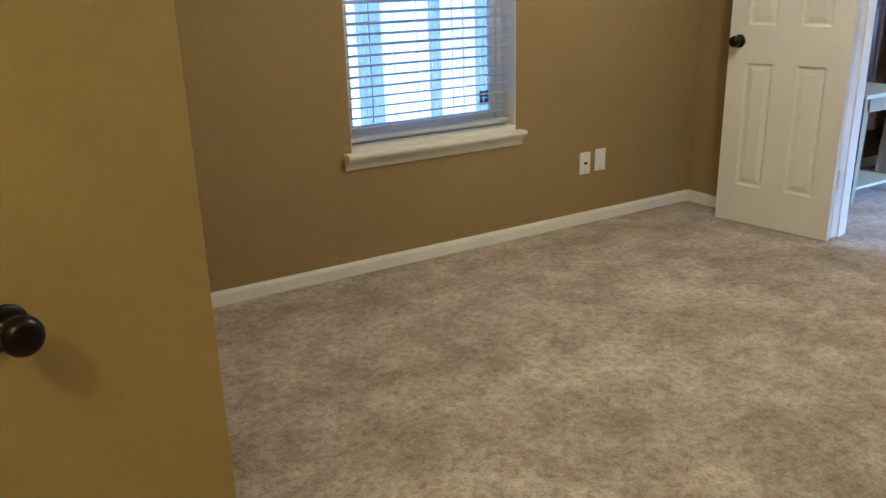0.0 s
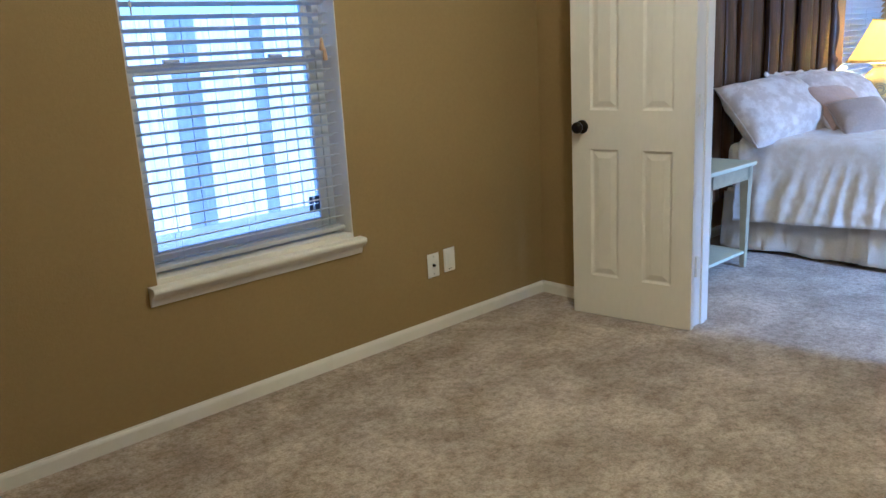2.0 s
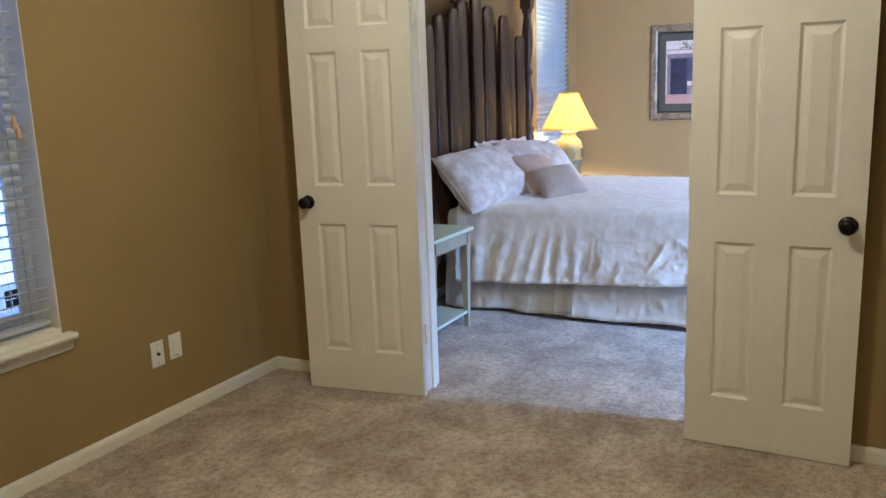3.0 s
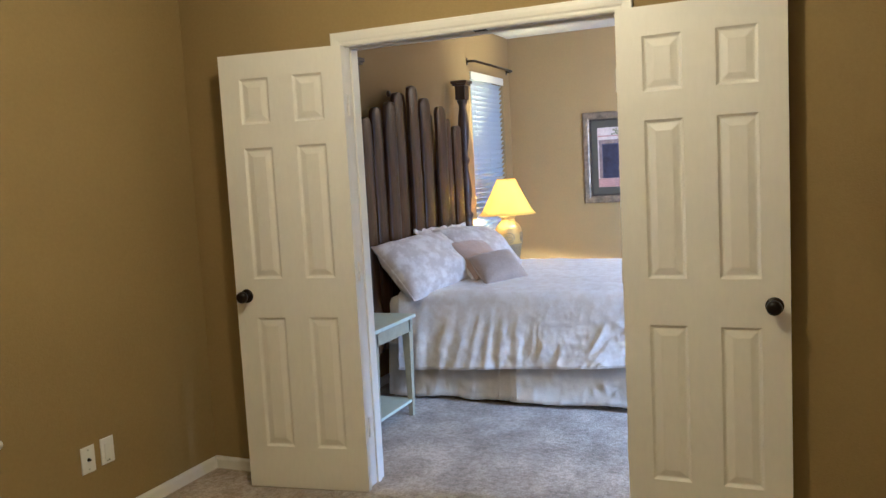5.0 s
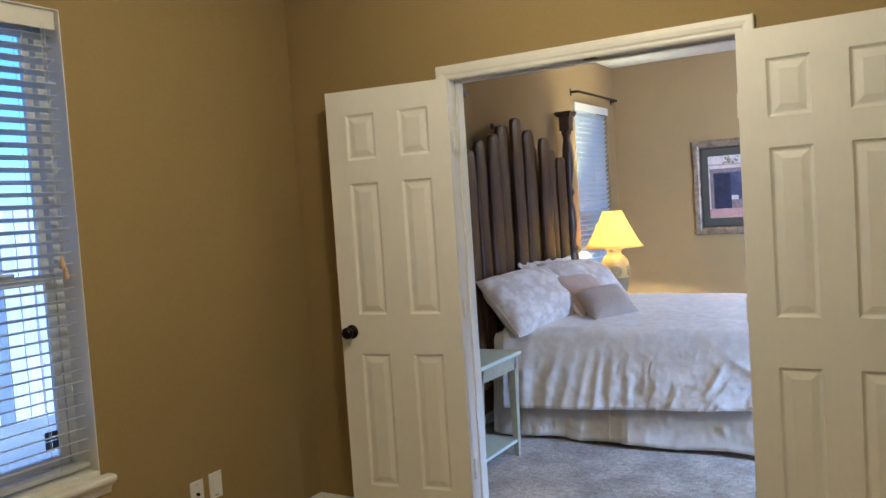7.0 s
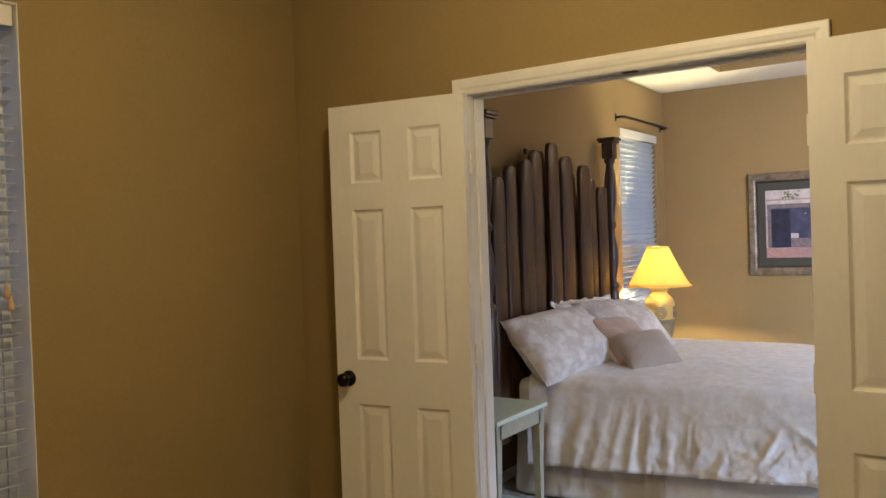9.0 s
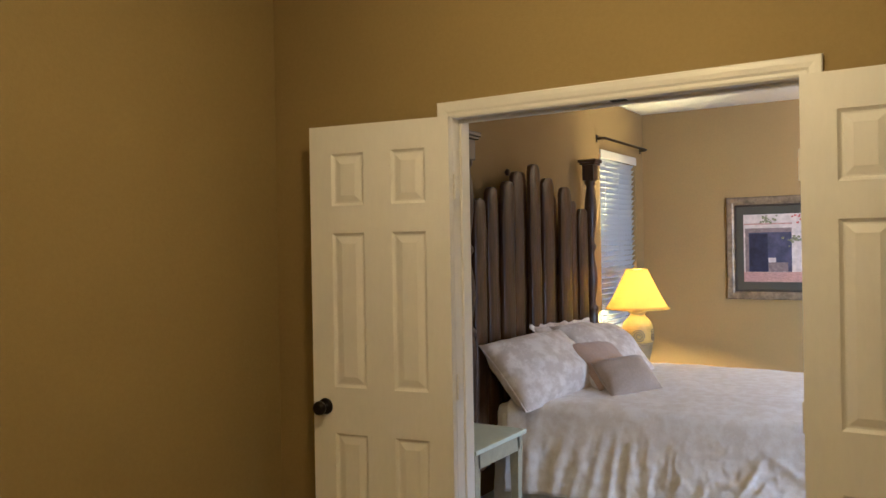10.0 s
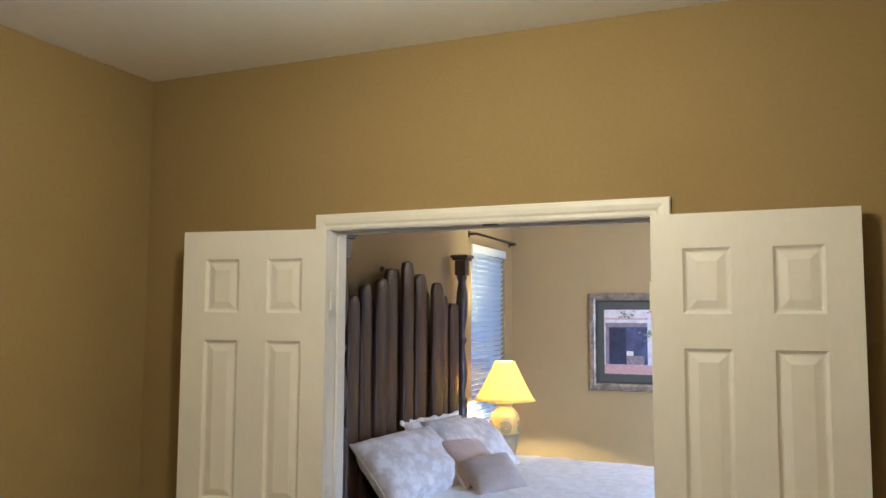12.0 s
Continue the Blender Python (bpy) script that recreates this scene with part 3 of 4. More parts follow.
# ---- wall plates ----
def wall_plate(x, z, kind, label):
    p = thing("wall_plate" if kind != "outlet" else "power_outlet", pose(x, WY, z, 0, 0, 0), label, "outlet", "wall plates")
    part("plate", boxed(-0.036, 0.036, -0.006, -0.0005, -0.058, 0.058, bevel=0.0025), M_PLATE, p)
    if kind == "outlet":
        for dz in (-0.0205, 0.0205):
            r = part("receptacle", boxed(-0.017, 0.017, -0.0082, -0.006, dz - 0.0145, dz + 0.0145, bevel=0.0009), M_PLATE, p)
            for dx, h in ((-0.0065, 0.0045), (0.0065, 0.0038)):
                part("slot", boxed(dx - 0.0012, dx + 0.0012, -0.0088, -0.0081, dz + 0.003 - h, dz + 0.003 + h), M_SLOT, r)
            part("earth_hole", boxed(-0.0026, 0.0026, -0.0088, -0.0081, dz - 0.0105, dz - 0.0055), M_SLOT, r)
        part("screw", boxed(-0.003, 0.003, -0.0072, -0.0061, -0.003, 0.003), M_SCREW, p)
    elif kind == "coax":
        c = part("coax_socket", lathe([(0.0075, 0), (0.0075, 0.004), (0.0048, 0.0045), (0.0048, 0.012), (0.002, 0.012)], 14), M_BRONZE, p, "dark threaded coaxial socket")
        c.matrix_local = pose(0, -0.006, 0, 90, 0, 0)
        for dz in (-0.042, 0.042):
            part("screw", boxed(-0.0034, 0.0034, -0.0074, -0.0061, dz - 0.0034, dz + 0.0034), M_SCREW, p)
    else:
        part("insert", boxed(-0.0165, 0.0165, -0.0082, -0.006, -0.033, 0.033, bevel=0.0008), M_PLATE, p)
        for dx in (-0.006, 0.006):
            part("slot", boxed(dx - 0.004, dx + 0.002, -0.0088, -0.0081, -0.046, -0.041), M_SLOT, p)
    return p


wall_plate(0.690, 0.371, "outlet", "white duplex power outlet on the tan wall")
wall_plate(2.927, 0.329, "coax", "white coaxial wall plate with a dark socket")
wall_plate(3.032, 0.335, "data", "white rectangular socket plate beside the coaxial plate")

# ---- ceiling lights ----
# the bedroom fixture is made up to carry the added fill
for _x, _y, _lab in ((2.35, 1.55, "brass ceiling light with a bare frosted bulb"), (-0.75, -0.1, "brass hall ceiling light"), (7.45, 0.95, "brass bedroom ceiling light, unseen and added for fill")):
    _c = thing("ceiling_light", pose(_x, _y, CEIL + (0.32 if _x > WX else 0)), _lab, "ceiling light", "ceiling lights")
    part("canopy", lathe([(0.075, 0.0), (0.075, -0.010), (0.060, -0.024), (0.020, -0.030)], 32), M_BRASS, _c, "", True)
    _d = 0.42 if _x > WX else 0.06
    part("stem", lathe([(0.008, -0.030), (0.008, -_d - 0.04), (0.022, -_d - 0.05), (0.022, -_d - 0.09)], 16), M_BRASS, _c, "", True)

# ---- bedroom: bed ----
BED0, BED1, HEAD, FOOT = 5.12, 6.76, 3.00, 0.95
TOP = 0.70

frame_ob = thing("headboard", pose(0, 0, 0), "tall dark weathered plank headboard with turned posts", "headboard")
POST = [(0.045, 0.0), (0.045, 1.02), (0.036, 1.05), (0.048, 1.075), (0.048, 1.09), (0.030, 1.11), (0.028, 1.14), (0.044, 1.24), (0.047, 1.30), (0.040, 1.38),
        (0.026, 1.46), (0.024, 1.50), (0.040, 1.53), (0.040, 1.55), (0.026, 1.57), (0.025, 1.60), (0.036, 1.68), (0.044, 1.76), (0.046, 1.82), (0.040, 1.90), (0.030, 1.96),
        (0.028, 1.99), (0.040, 2.01), (0.042, 2.03), (0.036, 2.04)]
for _x in (4.955, 6.79):
    _p = part("post", lathe(POST, 24), M_POST, frame_ob, "turned dark wood post", True)
    _p.location = (_x, 3.05, 0)
    _bm = bmesh.new()
    box(_bm, -0.044, 0.044, -0.044, 0.044, 2.035, 2.15, bevel=0.004)
    box(_bm, -0.060, 0.060, -0.060, 0.060, 2.15, 2.165, bevel=0.003)
    box(_bm, -0.070, 0.070, -0.070, 0.070, 2.165, 2.190, bevel=0.005)
    part("post_cap", _bm, M_POST, _p)
for _z in (0.55, 1.35):
    part("rail", boxed(4.99, 6.76, 3.086, 3.12, _z, _z + 0.12, bevel=0.004), M_WOOD, frame_ob)


def plank(x, w, z, y, lean, seed, crown=0.012):
    """An old half-round slab with wandering edges and a rounded top."""
    rng = random.Random(seed)
    bm = bmesh.new()
    rows = []
    heights = [0.30 + (z - 0.055 - 0.30) * k / 11 for k in range(12)] + [z - 0.034, z - 0.016, z - 0.005, z]
    narrow = [1.0] * 12 + [0.93, 0.80, 0.58, 0.30]
    across = (-1.0, -0.92, -0.6, 0.0, 0.6, 0.92, 1.0)
    for h, n in zip(heights, narrow):
        cx = x + lean * (h - 1.2) + rng.uniform(-0.004, 0.004)
        half = w / 2 * n * rng.uniform(0.95, 1.04)
        front = [(cx + half * q, y - crown * (1 - q ** 4) ** 0.8 * (0.4 + 0.6 * n) + rng.uniform(-0.0015, 0.0015), h) for q in across]
        rows.append([bm.verts.new(p) for p in front + [(cx + half, y + 0.022, h), (cx - half, y + 0.022, h)]])
    m = len(rows[0])
    for a, b in zip(rows, rows[1:]):
        for k in range(m):
            bm.faces.new((a[k], a[(k + 1) % m], b[(k + 1) % m], b[k]))
    bm.faces.new(rows[0])
    bm.faces.new(rows[-1])
    bmesh.ops.recalc_face_normals(bm, faces=bm.faces)
    return bm


# front slabs, then the lower ones behind their gaps
PLANKS = [(5.055, 0.135, 1.827), (5.232, 0.130, 1.90), (5.405, 0.145, 1.945), (5.562, 0.145, 2.015), (5.782, 0.150, 2.075), (6.000, 0.170, 2.003),
          (6.262, 0.180, 1.955), (6.408, 0.120, 1.865), (6.572, 0.170, 1.815)]
BACKS = [(5.145, 0.10, 1.80), (5.320, 0.10, 1.86), (5.672, 0.12, 2.02), (5.890, 0.11, 1.94), (6.130, 0.13, 1.90), (6.49, 0.10, 1.78), (6.69, 0.10, 1.70)]
for _k, (_x, _w, _z) in enumerate(PLANKS):
    _pl = part("plank", plank(_x, _w, _z, 3.020 + 0.010 * (_k % 2), random.Random(_k).uniform(-0.012, 0.012), _k), M_WOOD, frame_ob, "", True)
    _pl.data.set_sharp_from_angle(angle=radians(50))
for _k, (_x, _w, _z) in enumerate(BACKS):
    part("back_plank", plank(_x, _w, _z, 3.062, 0.0, 30 + _k, 0.004), M_WOOD, frame_ob)
_kb = part("finial", lathe([(0.010, 0.0), (0.016, 0.012), (0.018, 0.024), (0.012, 0.036), (0.004, 0.040)], 14), M_POST, frame_ob, "", True)
_kb.location = (5.47, 3.055, 1.985)

bed = thing("bed", pose(0, 0, 0), "made bed with a box spring and mattress", "bed")
part("box_spring", boxed(BED0 + 0.05, BED1 - 0.05, FOOT + 0.05, HEAD, 0.10, 0.38, bevel=0.02), M_SKIRT, bed)
part("mattress", boxed(BED0 + 0.03, BED1 - 0.03, FOOT + 0.03, HEAD, 0.38, 0.66, bevel=0.05), M_SHEET, bed)
for _x in (BED0 + 0.12, BED1 - 0.12):
    for _y in (FOOT + 0.12, HEAD - 0.12):
        part("leg", boxed(_x - 0.03, _x + 0.03, _y - 0.03, _y + 0.03, 0.0, 0.10), M_POST, bed)


def strip(length, rows, place, nu):
    """A cloth sheet: u along its length, v over its rows; place(u, v) gives points."""
    bm = bmesh.new()
    grid = [[bm.verts.new(place(u * length / nu, v / rows)) for u in range(nu + 1)] for v in range(rows + 1)]
    for a, b in zip(grid, grid[1:]):
        for k in range(nu):
            bm.faces.new((a[k], a[k + 1], b[k + 1], b[k]))
    return bm


def thick(ob, t):
    mod = ob.modifiers.new("thickness", "SOLIDIFY")
    mod.thickness, mod.offset = t, 0.0
    return ob


def ridge(a, b, s=1.0, sharp=5):
    """Thin raised lines, as in creased cloth."""
    return (1 - min(1, abs(noise.noise(Vector((a * s, b * s, 8.1)))) * 2.2)) ** sharp


def wave(a, b, s=1.0):
    return noise.noise(Vector((a * s, b * s, 3.7)))


def skirt_panel(x, y0, y1, seed, flare):
    def place(u, v):
        z = 0.36 * (1 - v) + 0.012 * v
        w = wave(u + seed, v * 0.35, 2.6) * 0.030 + 0.010 * wave(u * 2.3 + 0.5 * v + seed, v * 0.9, 4.0) + 0.012 * ridge(u + 0.3 * v + seed, v * 0.5, 3.4, 6) + 0.008 * ridge(u - 0.5 * v + seed, v * 0.7, 6.0, 7)
        z += (0.012 + 0.020 * wave(u + seed, 0.3, 3.0)) * v
        return (x - (0.015 + flare * v) - abs(w) * (0.35 + v), y0 + (y1 - y0) * u, z)
    return strip(1.0, 14, place, 90)


skirt = thing("bed_skirt", pose(0, 0, 0), "rumpled cream cotton bed skirt with a split", "bed skirt")
for _spec in ((BED0 + 0.05, 3.0, 2.16, 1.0, 0.030), (BED0 + 0.045, 2.15, 0.98, 9.0, 0.050)):
    thick(part("panel", skirt_panel(*_spec), M_SKIRT, skirt, "", True), 0.002)
def _loose(u, v):
    z = 0.37 * (1 - v) + 0.035 * v
    return (BED0 + 0.01 - 0.050 * v - 0.012 * math.sin(u * 40), 2.225 - u * 0.10 - 0.030 * v * (u > 0.5), z)
thick(part("split_flap", strip(1.0, 10, _loose, 12), M_SKIRT, skirt, "", True), 0.002)


def comforter_mesh():
    """Top, rounded edge and hanging side in one sheet, with creases that run down the side."""
    bm = bmesh.new()
    nu, width = 170, BED1 - BED0
    hang, ny = 0.445, 210
    rows = []
    total = hang + 0.09 + width + 0.09 + hang
    for j in range(ny + 1):
        y = HEAD - 0.12 - (HEAD - 0.12 - FOOT + 0.02) * j / ny
        row = []
        for i in range(nu + 1):
            s = total * i / nu
            left = s < total / 2
            q = s if left else total - s
            if q < hang:
                d = (hang - q) / hang
                x, z = -0.035 - 0.050 * d, TOP - 0.055 - hang * d
                near_head = min(1, max(0, (y - 1.7) / 0.6))
                folds = (0.5 + 0.5 * math.sin(52 * (y - 0.03 * d) + 9.0 * wave(y, 0.2 * d, 2.6))) ** 2.0
                crease = near_head * 0.013 * folds * (0.55 + 0.9 * wave(y, 4.1, 3.1)) * min(1, d * 3)
                crease += 0.022 * wave(y + 0.1 * d, d * 0.5, 2.4) * d + 0.008 * wave(y - 0.35 * d, d * 0.6, 6.0)
                crease += (1 - 0.5 * near_head) * (0.008 * ridge(y + 0.12 * d, d * 0.30, 4.2, 8) + 0.008 * ridge(y - 0.30 * d, d * 0.42, 7.5, 9) + 0.006 * ridge(y + 0.15 * d, d * 0.6, 13.0, 6))
                x -= crease * min(1, 0.25 + 1.2 * d)
                z += 0.006 * wave(y, 0.2, 5.0) * d + 0.004 * wave(y, 0.9, 17.0) * d + 0.061 * d * (HEAD - y)
            elif q < hang + 0.09:
                a = (q - hang) / 0.09 * math.pi / 2
                x, z = -0.035 + 0.055 * (1 - math.cos(a)), TOP - 0.055 + 0.055 * math.sin(a)
                x += wave(y, 0.1, 7.0) * 0.006
            else:
                x, z = 0.02 + (q - hang - 0.09), TOP
            if q >= hang:
                gx = x if left else width - x
                z += 0.012 * wave(gx * 1.2, y, 2.6) + 0.004 * wave(gx * 0.6, y * 1.5, 6.0) + 0.003 * ridge(gx * 0.6, y, 3.0, 8) + 0.002 * ridge(gx * 0.5, y * 1.1, 6.5, 9) + 0.025 * min(1, max(0, x) / 0.4)
            row.append(bm.verts.new((BED0 + x if left else BED1 - x, y, z)))
        rows.append(row)
    for a, b in zip(rows, rows[1:]):
        for k in range(nu):
            bm.faces.new((a[k], a[k + 1], b[k + 1], b[k]))
    bmesh.ops.recalc_face_normals(bm, faces=bm.faces)
    return bm


comforter = tagged(linked("comforter", comforter_mesh(), M_SHEET, True), "cream damask comforter with wrinkled sides on the bed", "comforter")
thick(comforter, 0.012)
_hem = [comforter.data.vertices[j * 171].co.copy() for j in range(0, 211)]
part("hem", rod([(p.x, p.y, p.z) for p in _hem], 0.006, 6), M_SHEET, comforter, "stitched pale hem", True)
_hem = [comforter.data.vertices[j * 171 + 170].co.copy() for j in range(0, 211)]
part("hem", rod([(p.x, p.y, p.z) for p in _hem], 0.006, 6), M_SHEET, comforter, "stitched pale hem", True)


def cushion(name, m, w, h, t, mat, label, category, group, flange=0.0, seed=0):
    """A stuffed pillow: x its width, z its height, y its depth; corners drawn out, seam round the edge."""
    n = 30
    bm = bmesh.new()
    sides = []
    for s in (-1, 1):
        grid = []
        for j in range(n + 1):
            row = []
            for i in range(n + 1):
                u, v = -1 + 2 * i / n, -1 + 2 * j / n
                full = max(0.0, (1 - abs(u) ** 3.0)) ** 0.55 * max(0.0, (1 - abs(v) ** 3.0)) ** 0.55
                pinch = 1 - 0.045 * (1 - abs(v) ** 2) * abs(u) ** 4
                pinch2 = 1 - 0.045 * (1 - abs(u) ** 2) * abs(v) ** 4
                rough = 1 + 0.20 * wave(u * 1.1 + seed, v * 1.1 + s, 1.6)
                crease = 0.05 * t * wave(u + seed, v + 3 * s, 5.0) * (0.3 + abs(u * v))
                row.append(bm.verts.new((u * w / 2 * pinch, s * (t / 2 * full * rough + crease * (full > 0)), v * h / 2 * pinch2)))
            grid.append(row)
        sides.append(grid)
        for a, b in zip(grid, grid[1:]):
            for k in range(n):
                bm.faces.new((a[k], a[k + 1], b[k + 1], b[k])[::s])
    bmesh.ops.remove_doubles(bm, verts=bm.verts, dist=0.0006)
    bmesh.ops.recalc_face_normals(bm, faces=bm.faces)
    ob = thing(name, m, label, category, group)
    part("cover", bm, mat, ob, "", True)
    ring = []
    for k in range(96):
        c = k / 24
        e, f = int(c), -1 + 2 * (c - int(c))
        u, v = ((f, -1), (1, f), (-f, 1), (-1, -f))[e]
        ring.append((u * w / 2 * (1 - 0.045 * (1 - v * v) * abs(u) ** 4), 0.0, v * h / 2 * (1 - 0.045 * (1 - u * u) * abs(v) ** 4)))
    if flange:
        bm = bmesh.new()
        inner = [bm.verts.new((x * 0.985, 0, z * 0.985)) for x, _, z in ring]
        outer = [bm.verts.new((x * (1 + 2 * flange / w * (1 + 0.3 * math.sin(k * 1.3))), 0.35 * flange * math.sin(k * 1.9), z * (1 + 2 * flange / h * (1 + 0.3 * math.sin(k * 1.3))))) for k, (x, _, z) in enumerate(ring)]
        for k in range(96):
            bm.faces.new((inner[k], inner[(k + 1) % 96], outer[(k + 1) % 96], outer[k]))
        thick(part("flange", bm, mat, ob, "", True), 0.004)
    else:
        part("piping", rod(ring + [ring[0]], 0.0035, 6), mat, ob, "", True)
    return ob


cushion("pillow", pose(5.34, 2.77, 0.850, -44, -2, -13), 0.74, 0.46, 0.27, M_PILLOW, "large cream damask pillow leaning on the headboard", "pillow", "bed pillows", 0.004, 1)
cushion("pillow", pose(6.11, 2.70, 0.850, -48, 4, -14), 0.70, 0.48, 0.26, M_PILLOW, "large cream damask pillow at the far side of the bed", "pillow", "bed pillows", 0.004, 2)
cushion("pillow", pose(6.08, 2.885, 0.852, -30, 2, -4), 0.80, 0.40, 0.17, M_PILLOW, "cream pillow with a ruffled edge behind the others", "pillow", "bed pillows", 0.026, 3)
_cu = cushion("cushion", pose(5.66, 2.53, 0.835, -44, 4, -14), 0.40, 0.34, 0.17, M_BLUSH, "blush velvet square cushion with a cream back", "cushion", "small cushions", 0, 4)
_me = _cu.children[0].data
_me.materials.append(M_SHEET)
for _f in _me.polygons:
    _f.material_index = 1 if _f.center.y > -0.004 else 0
cushion("cushion", pose(5.54, 2.35, 0.803, -50, -4, -36), 0.34, 0.26, 0.15, M_TAUPE, "small taupe velvet lumbar cushion", "cushion", "small cushions", 0, 5)


# ---- bedside tables ----
def side_table(x0, x1, y0, y1, h, label):
    t = thing("side_table", pose((x0 + x1) / 2, (y0 + y1) / 2, 0), label, "side table", "bedside tables")
    a, b = (x1 - x0) / 2, (y1 - y0) / 2
    part("tabletop", boxed(-a, a, -b, b, h - 0.022, h, bevel=0.004), M_TABLE, t, "pale sage painted top")
    i = 0.018
    # aprons share the dark leg paint, which also holds their shade under the top
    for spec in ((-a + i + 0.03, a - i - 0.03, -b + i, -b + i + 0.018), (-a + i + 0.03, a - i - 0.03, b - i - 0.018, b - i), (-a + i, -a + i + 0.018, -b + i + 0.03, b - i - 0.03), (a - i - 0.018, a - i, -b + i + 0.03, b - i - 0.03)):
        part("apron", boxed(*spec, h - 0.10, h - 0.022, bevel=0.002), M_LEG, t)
    for sx in (-1, 1):
        for sy in (-1, 1):
            bm = bmesh.new()
            cx, cy = sx * (a - i - 0.024), sy * (b - i - 0.024)
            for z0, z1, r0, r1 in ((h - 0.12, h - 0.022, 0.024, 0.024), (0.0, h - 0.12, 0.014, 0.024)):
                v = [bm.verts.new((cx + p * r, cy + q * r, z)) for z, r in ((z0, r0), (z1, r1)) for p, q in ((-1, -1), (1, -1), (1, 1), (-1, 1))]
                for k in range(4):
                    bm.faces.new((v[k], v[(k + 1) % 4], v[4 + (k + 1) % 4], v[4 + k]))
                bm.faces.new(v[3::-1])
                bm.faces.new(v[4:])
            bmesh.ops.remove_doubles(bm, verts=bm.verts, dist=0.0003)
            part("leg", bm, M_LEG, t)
    part("shelf", boxed(-a + 0.03, a - 0.03, -b + 0.03, b - 0.03, 0.085, 0.102, bevel=0.003), M_TABLE, t, "pale sage painted shelf")
    return t


side_table(4.30, 4.82, 2.63, 3.11, 0.618, "small pale sage painted bedside table with a shelf")
side_table(7.12, 7.56, 2.66, 3.12, 0.575, "small sage bedside table under the lamp")

# ---- table lamp ----
lamp_ob = thing("table_lamp", pose(7.37, 2.90, 0.60), "lit pottery table lamp with a yellow linen shade", "table lamp")
part("base", lathe([(0.075, -0.025), (0.082, -0.020), (0.098, 0.06), (0.112, 0.13), (0.117, 0.165)], 40), M_JARLOW, lamp_ob, "grey-brown stoneware lower body", True)
part("jar", lathe([(0.1175, 0.165), (0.120, 0.20), (0.121, 0.26), (0.118, 0.30), (0.105, 0.335), (0.082, 0.36), (0.062, 0.378), (0.056, 0.392), (0.060, 0.402), (0.074, 0.412), (0.076, 0.422), (0.070, 0.428), (0.03, 0.430)], 40), M_JAR, lamp_ob, "cream pottery upper body with carved spirals", True)
for _a in range(5):
    _pts = []
    for _k in range(44):
        _th = _k / 43 * 2.4 * 2 * math.pi
        _r = 0.010 + 0.042 * _k / 43
        _off, _zz = _r * math.cos(_th), 0.228 + _r * math.sin(_th)
        _ang = radians(-158 + 72 * _a) + _off / 0.121
        _pts.append((0.1215 * math.cos(_ang), 0.1215 * math.sin(_ang), _zz))
    part("spiral", rod(_pts, 0.0055, 6), M_JARLOW, lamp_ob, "carved brown spiral", True)
part("band", lathe([(0.119, 0.163), (0.1225, 0.166), (0.1225, 0.172), (0.119, 0.175)], 40), M_JARLOW, lamp_ob, "", True)
part("stem", lathe([(0.012, 0.43), (0.012, 0.52), (0.018, 0.53), (0.018, 0.55)], 12), M_BRASS, lamp_ob)
part("bulb", lathe([(0.012, 0.55), (0.016, 0.555), (0.012, 0.56)], 16), M_BULB, lamp_ob, "", True)
SH0, SH1, SR0, SR1 = 0.440, 0.752, 0.250, 0.083
_bm = bmesh.new()
_st, _n = [], 72
for _k in range(13):
    _f = _k / 12
    _r0 = SR0 + (SR1 - SR0) * (_f ** 0.88)
    _st.append([_bm.verts.new((_r * math.cos(_t), _r * math.sin(_t), SH0 + (SH1 - SH0) * _f)) for _t, _r in ((2 * math.pi * i / _n, _r0 * (1 - 0.012 * abs(math.sin(4 * 2 * math.pi * i / _n)))) for i in range(_n))])
for _p, _q in zip(_st, _st[1:]):
    for _k in range(_n):
        _bm.faces.new((_p[_k], _p[(_k + 1) % _n], _q[(_k + 1) % _n], _q[_k]))
_sh = part("shade", _bm, M_SHADE, lamp_ob, "yellow linen empire shade", True)
thick(_sh, 0.0015)
for _z, _r in ((SH0, SR0), (SH1, SR1)):
    part("shade_trim", rod([(_r * math.cos(2 * math.pi * k / 48), _r * math.sin(2 * math.pi * k / 48), _z) for k in range(49)], 0.004, 6), M_SHADE, lamp_ob, "", True)
part("harp", rod([(0.0, -0.018, 0.53), (0.0, -0.06, 0.60), (0.0, -0.055, 0.70), (0.0, 0.0, 0.748), (0.0, 0.055, 0.70), (0.0, 0.06, 0.60), (0.0, 0.018, 0.53)], 0.0025, 6), M_BRASS, lamp_ob)

# ---- framed print on the far wall ----
pic = thing("framed_print", pose(BX, 1.90, 1.50), "framed print of a courtyard opening in a distressed frame", "picture")
PW, PH = 0.525, 0.440


def rail_mesh(w, h, t, prof):
    """Four mitred lengths as one ring: prof is (inset, height off the wall)."""
    bm = bmesh.new()
    rings = [[bm.verts.new((-d, sy * (w - o), sz * (h - o))) for sy, sz in ((-1, -1), (1, -1), (1, 1), (-1, 1))] for o, d in prof]
    for a, b in zip(rings, rings[1:]):
        for k in range(4):
            bm.faces.new((a[k], a[(k + 1) % 4], b[(k + 1) % 4], b[k]))
    bmesh.ops.recalc_face_normals(bm, faces=bm.faces)
    return bm


part("frame", rail_mesh(PW, PH, 0, [(0.0, 0.0), (0.0, 0.022), (0.008, 0.030), (0.048, 0.026), (0.060, 0.018), (0.068, 0.018)]), M_FRAME, pic)
part("inner_frame", rail_mesh(PW, PH, 0, [(0.068, 0.010), (0.068, 0.022), (0.077, 0.022), (0.084, 0.012)]), M_INNER, pic)
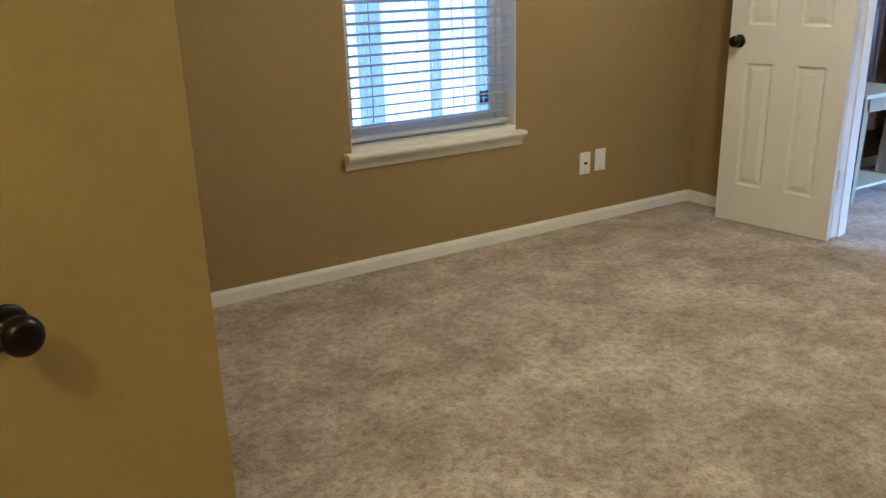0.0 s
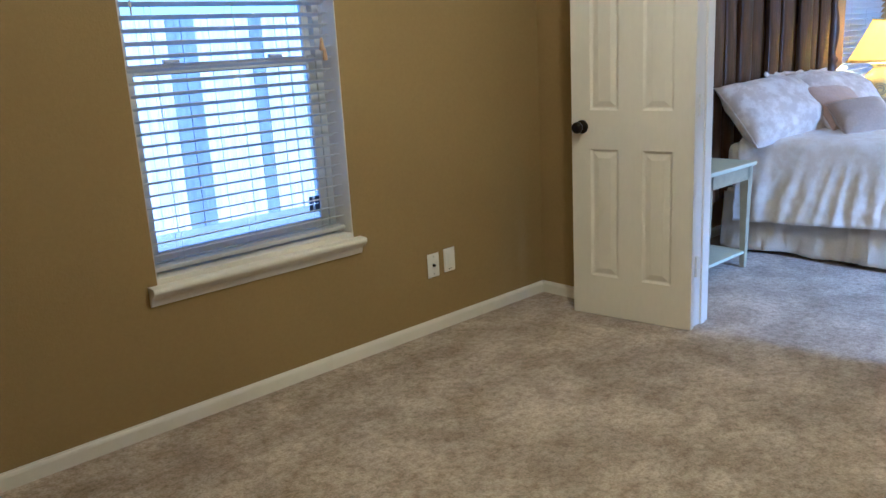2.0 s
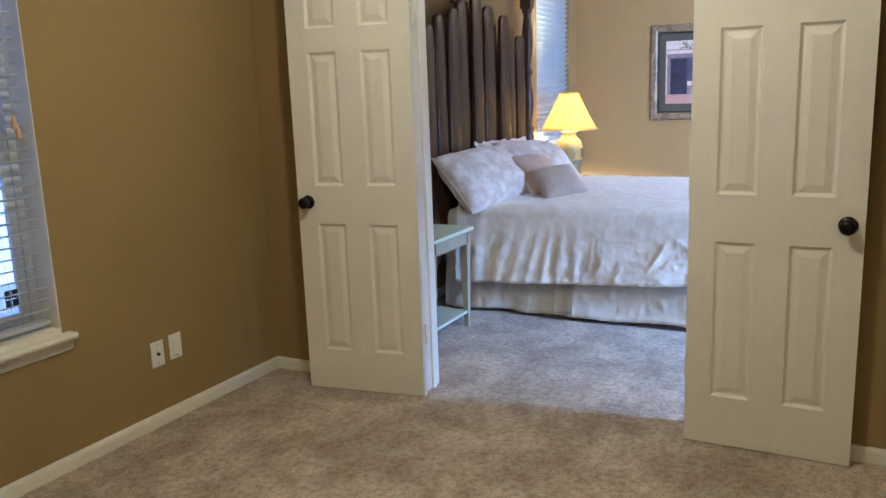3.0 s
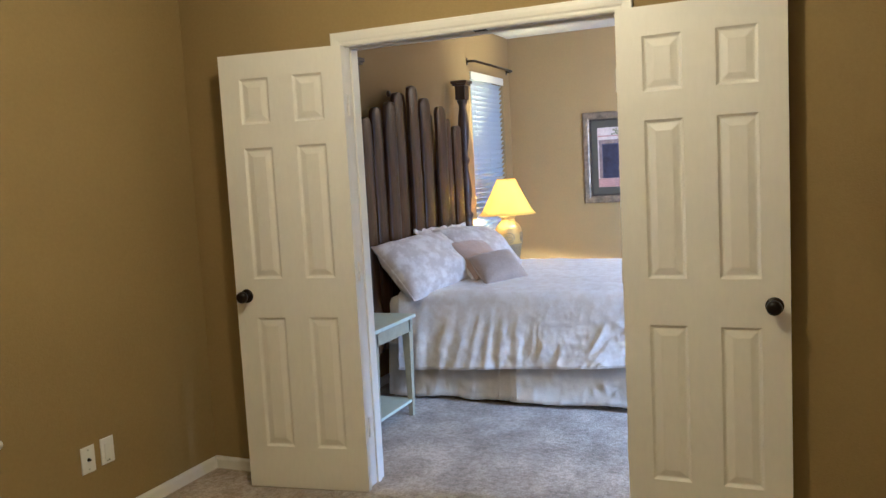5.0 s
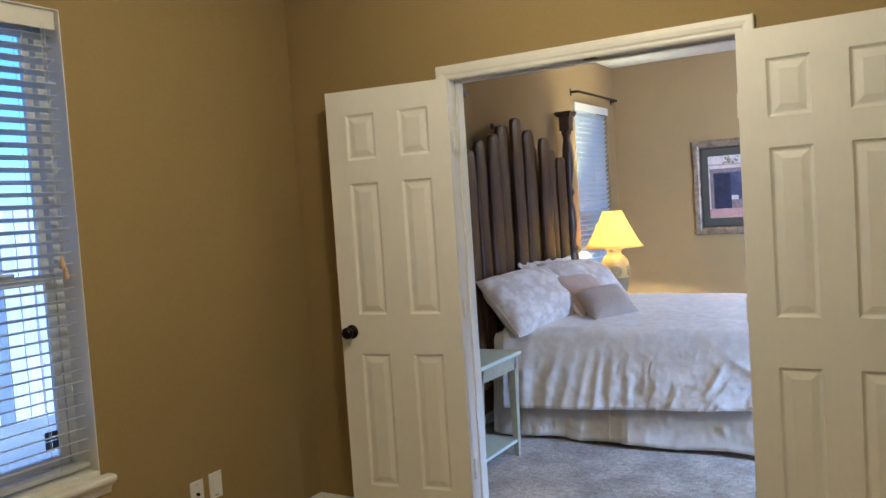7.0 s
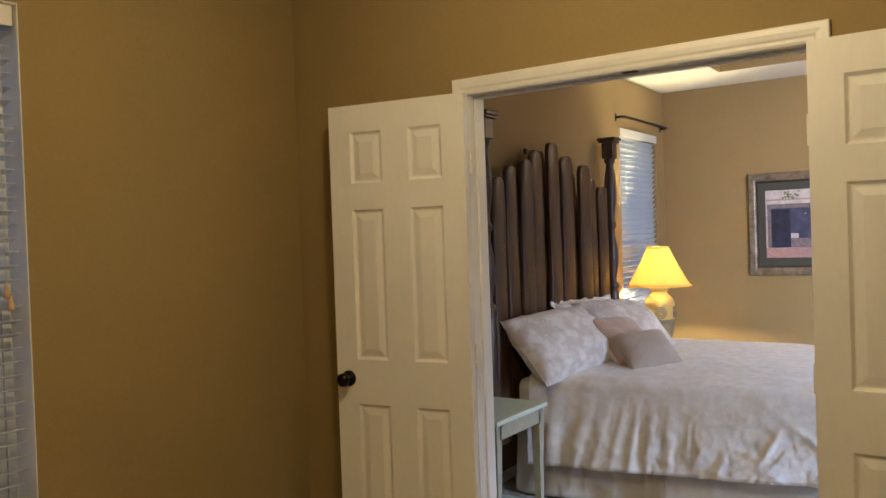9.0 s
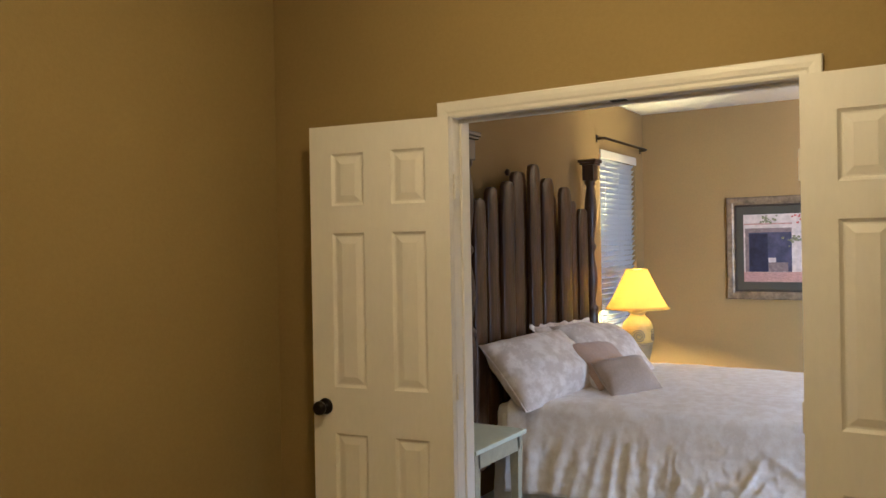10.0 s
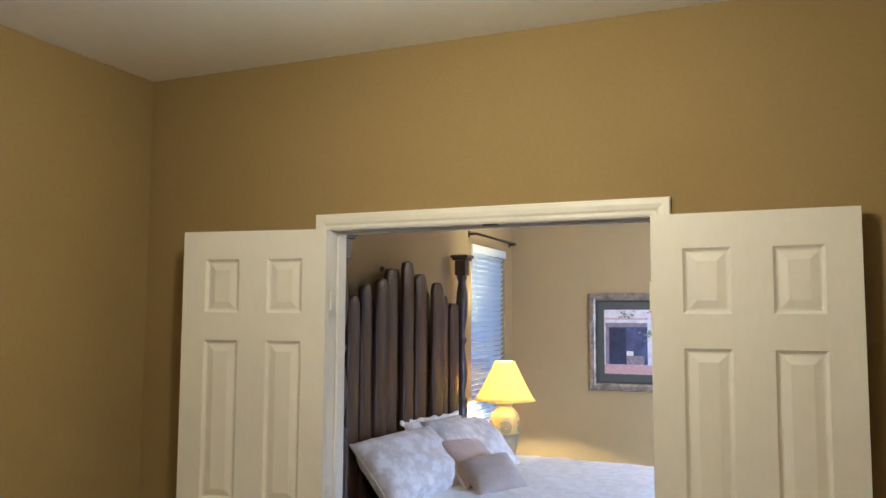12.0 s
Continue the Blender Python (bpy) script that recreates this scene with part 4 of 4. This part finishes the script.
part("mat", boxed(-0.012, -0.006, -PW + 0.06, PW - 0.06, -PH + 0.06, PH - 0.06), M_MAT, pic, "dark olive mat board")
IW, IH = 0.385, 0.288
_im = part("print", boxed(-0.0145, -0.0125, -IW, IW, -IH, IH), M_P_SKY, pic, "faded print of a pale wall with a dark opening")
part("paving", boxed(-0.0158, -0.0147, -IW, IW, -IH, -IH + 0.085), M_P_BRICK, _im)
part("opening", boxed(-0.0158, -0.0147, 0.0, IW - 0.013, -IH + 0.086, IH - 0.12), M_P_DARK, _im)
part("lintel", boxed(-0.0170, -0.0160, 0.0, IW - 0.010, IH - 0.155, IH - 0.118), M_P_POT, _im)
part("door_post", boxed(-0.0170, -0.0160, IW - 0.042, IW - 0.014, -IH + 0.087, IH - 0.156), M_P_POT, _im)
part("doorway", boxed(-0.0170, -0.0160, 0.19, IW - 0.048, -IH + 0.087, IH - 0.165), M_P_MID, _im)
part("ledge", boxed(-0.0158, -0.0147, -0.005, IW - 0.004, IH - 0.088, IH - 0.076), M_P_BRICK, _im)
part("low_wall", boxed(-0.0170, -0.0160, 0.03, 0.185, -IH + 0.087, -IH + 0.165), M_P_POT, _im)
part("stone", boxed(-0.0182, -0.0172, 0.125, 0.185, -IH + 0.166, -IH + 0.205), M_P_SKY, _im)
_rng = random.Random(8)
for _cy, _cz, _mat, _num in ((0.18, IH - 0.05, M_P_LEAF, 18), (-0.02, IH - 0.22, M_P_LEAF, 22), (-0.04, IH - 0.03, M_P_FLOWER, 8)):
    _bm = bmesh.new()
    for _k in range(_num):
        _y, _z, _s = _cy + _rng.gauss(0, 0.035), min(IH - 0.015, _cz + _rng.gauss(0, 0.03)), _rng.uniform(0.006, 0.016)
        _x = -0.0176 - 0.0001 * _k
        _bm.faces.new([_bm.verts.new((_x, _y + _s * math.cos(q), _z + _s * math.sin(q) * 0.8)) for q in (k * math.pi / 3 + _k for k in range(6))])
    part("foliage", _bm, _mat, _im)

# ---- outside ----
setting("ground", boxed(-900, 900, -900, 900, -0.5, -0.3), M_GRASS, "pale dry gravel ground outside the windows", "ground")
fence = thing("fence", pose(0, 0, 0), "pale sunlit wooden board fence outside", "fence")
_rng = random.Random(3)
_x = -6.0
while _x < 16:
    _w = _rng.uniform(0.13, 0.15)
    part("board", boxed(_x, _x + _w, 8.0 + _rng.uniform(0, 0.05), 8.07, -0.3, 1.75 + _rng.uniform(-0.02, 0.02)), M_FENCE if _rng.random() < 0.62 else M_FENCE2, fence)
    _x += _w + 0.008
for _z in (0.1, 1.3):
    part("rail", boxed(-6, 16, 8.07, 8.11, _z, _z + 0.09), M_FENCE, fence)
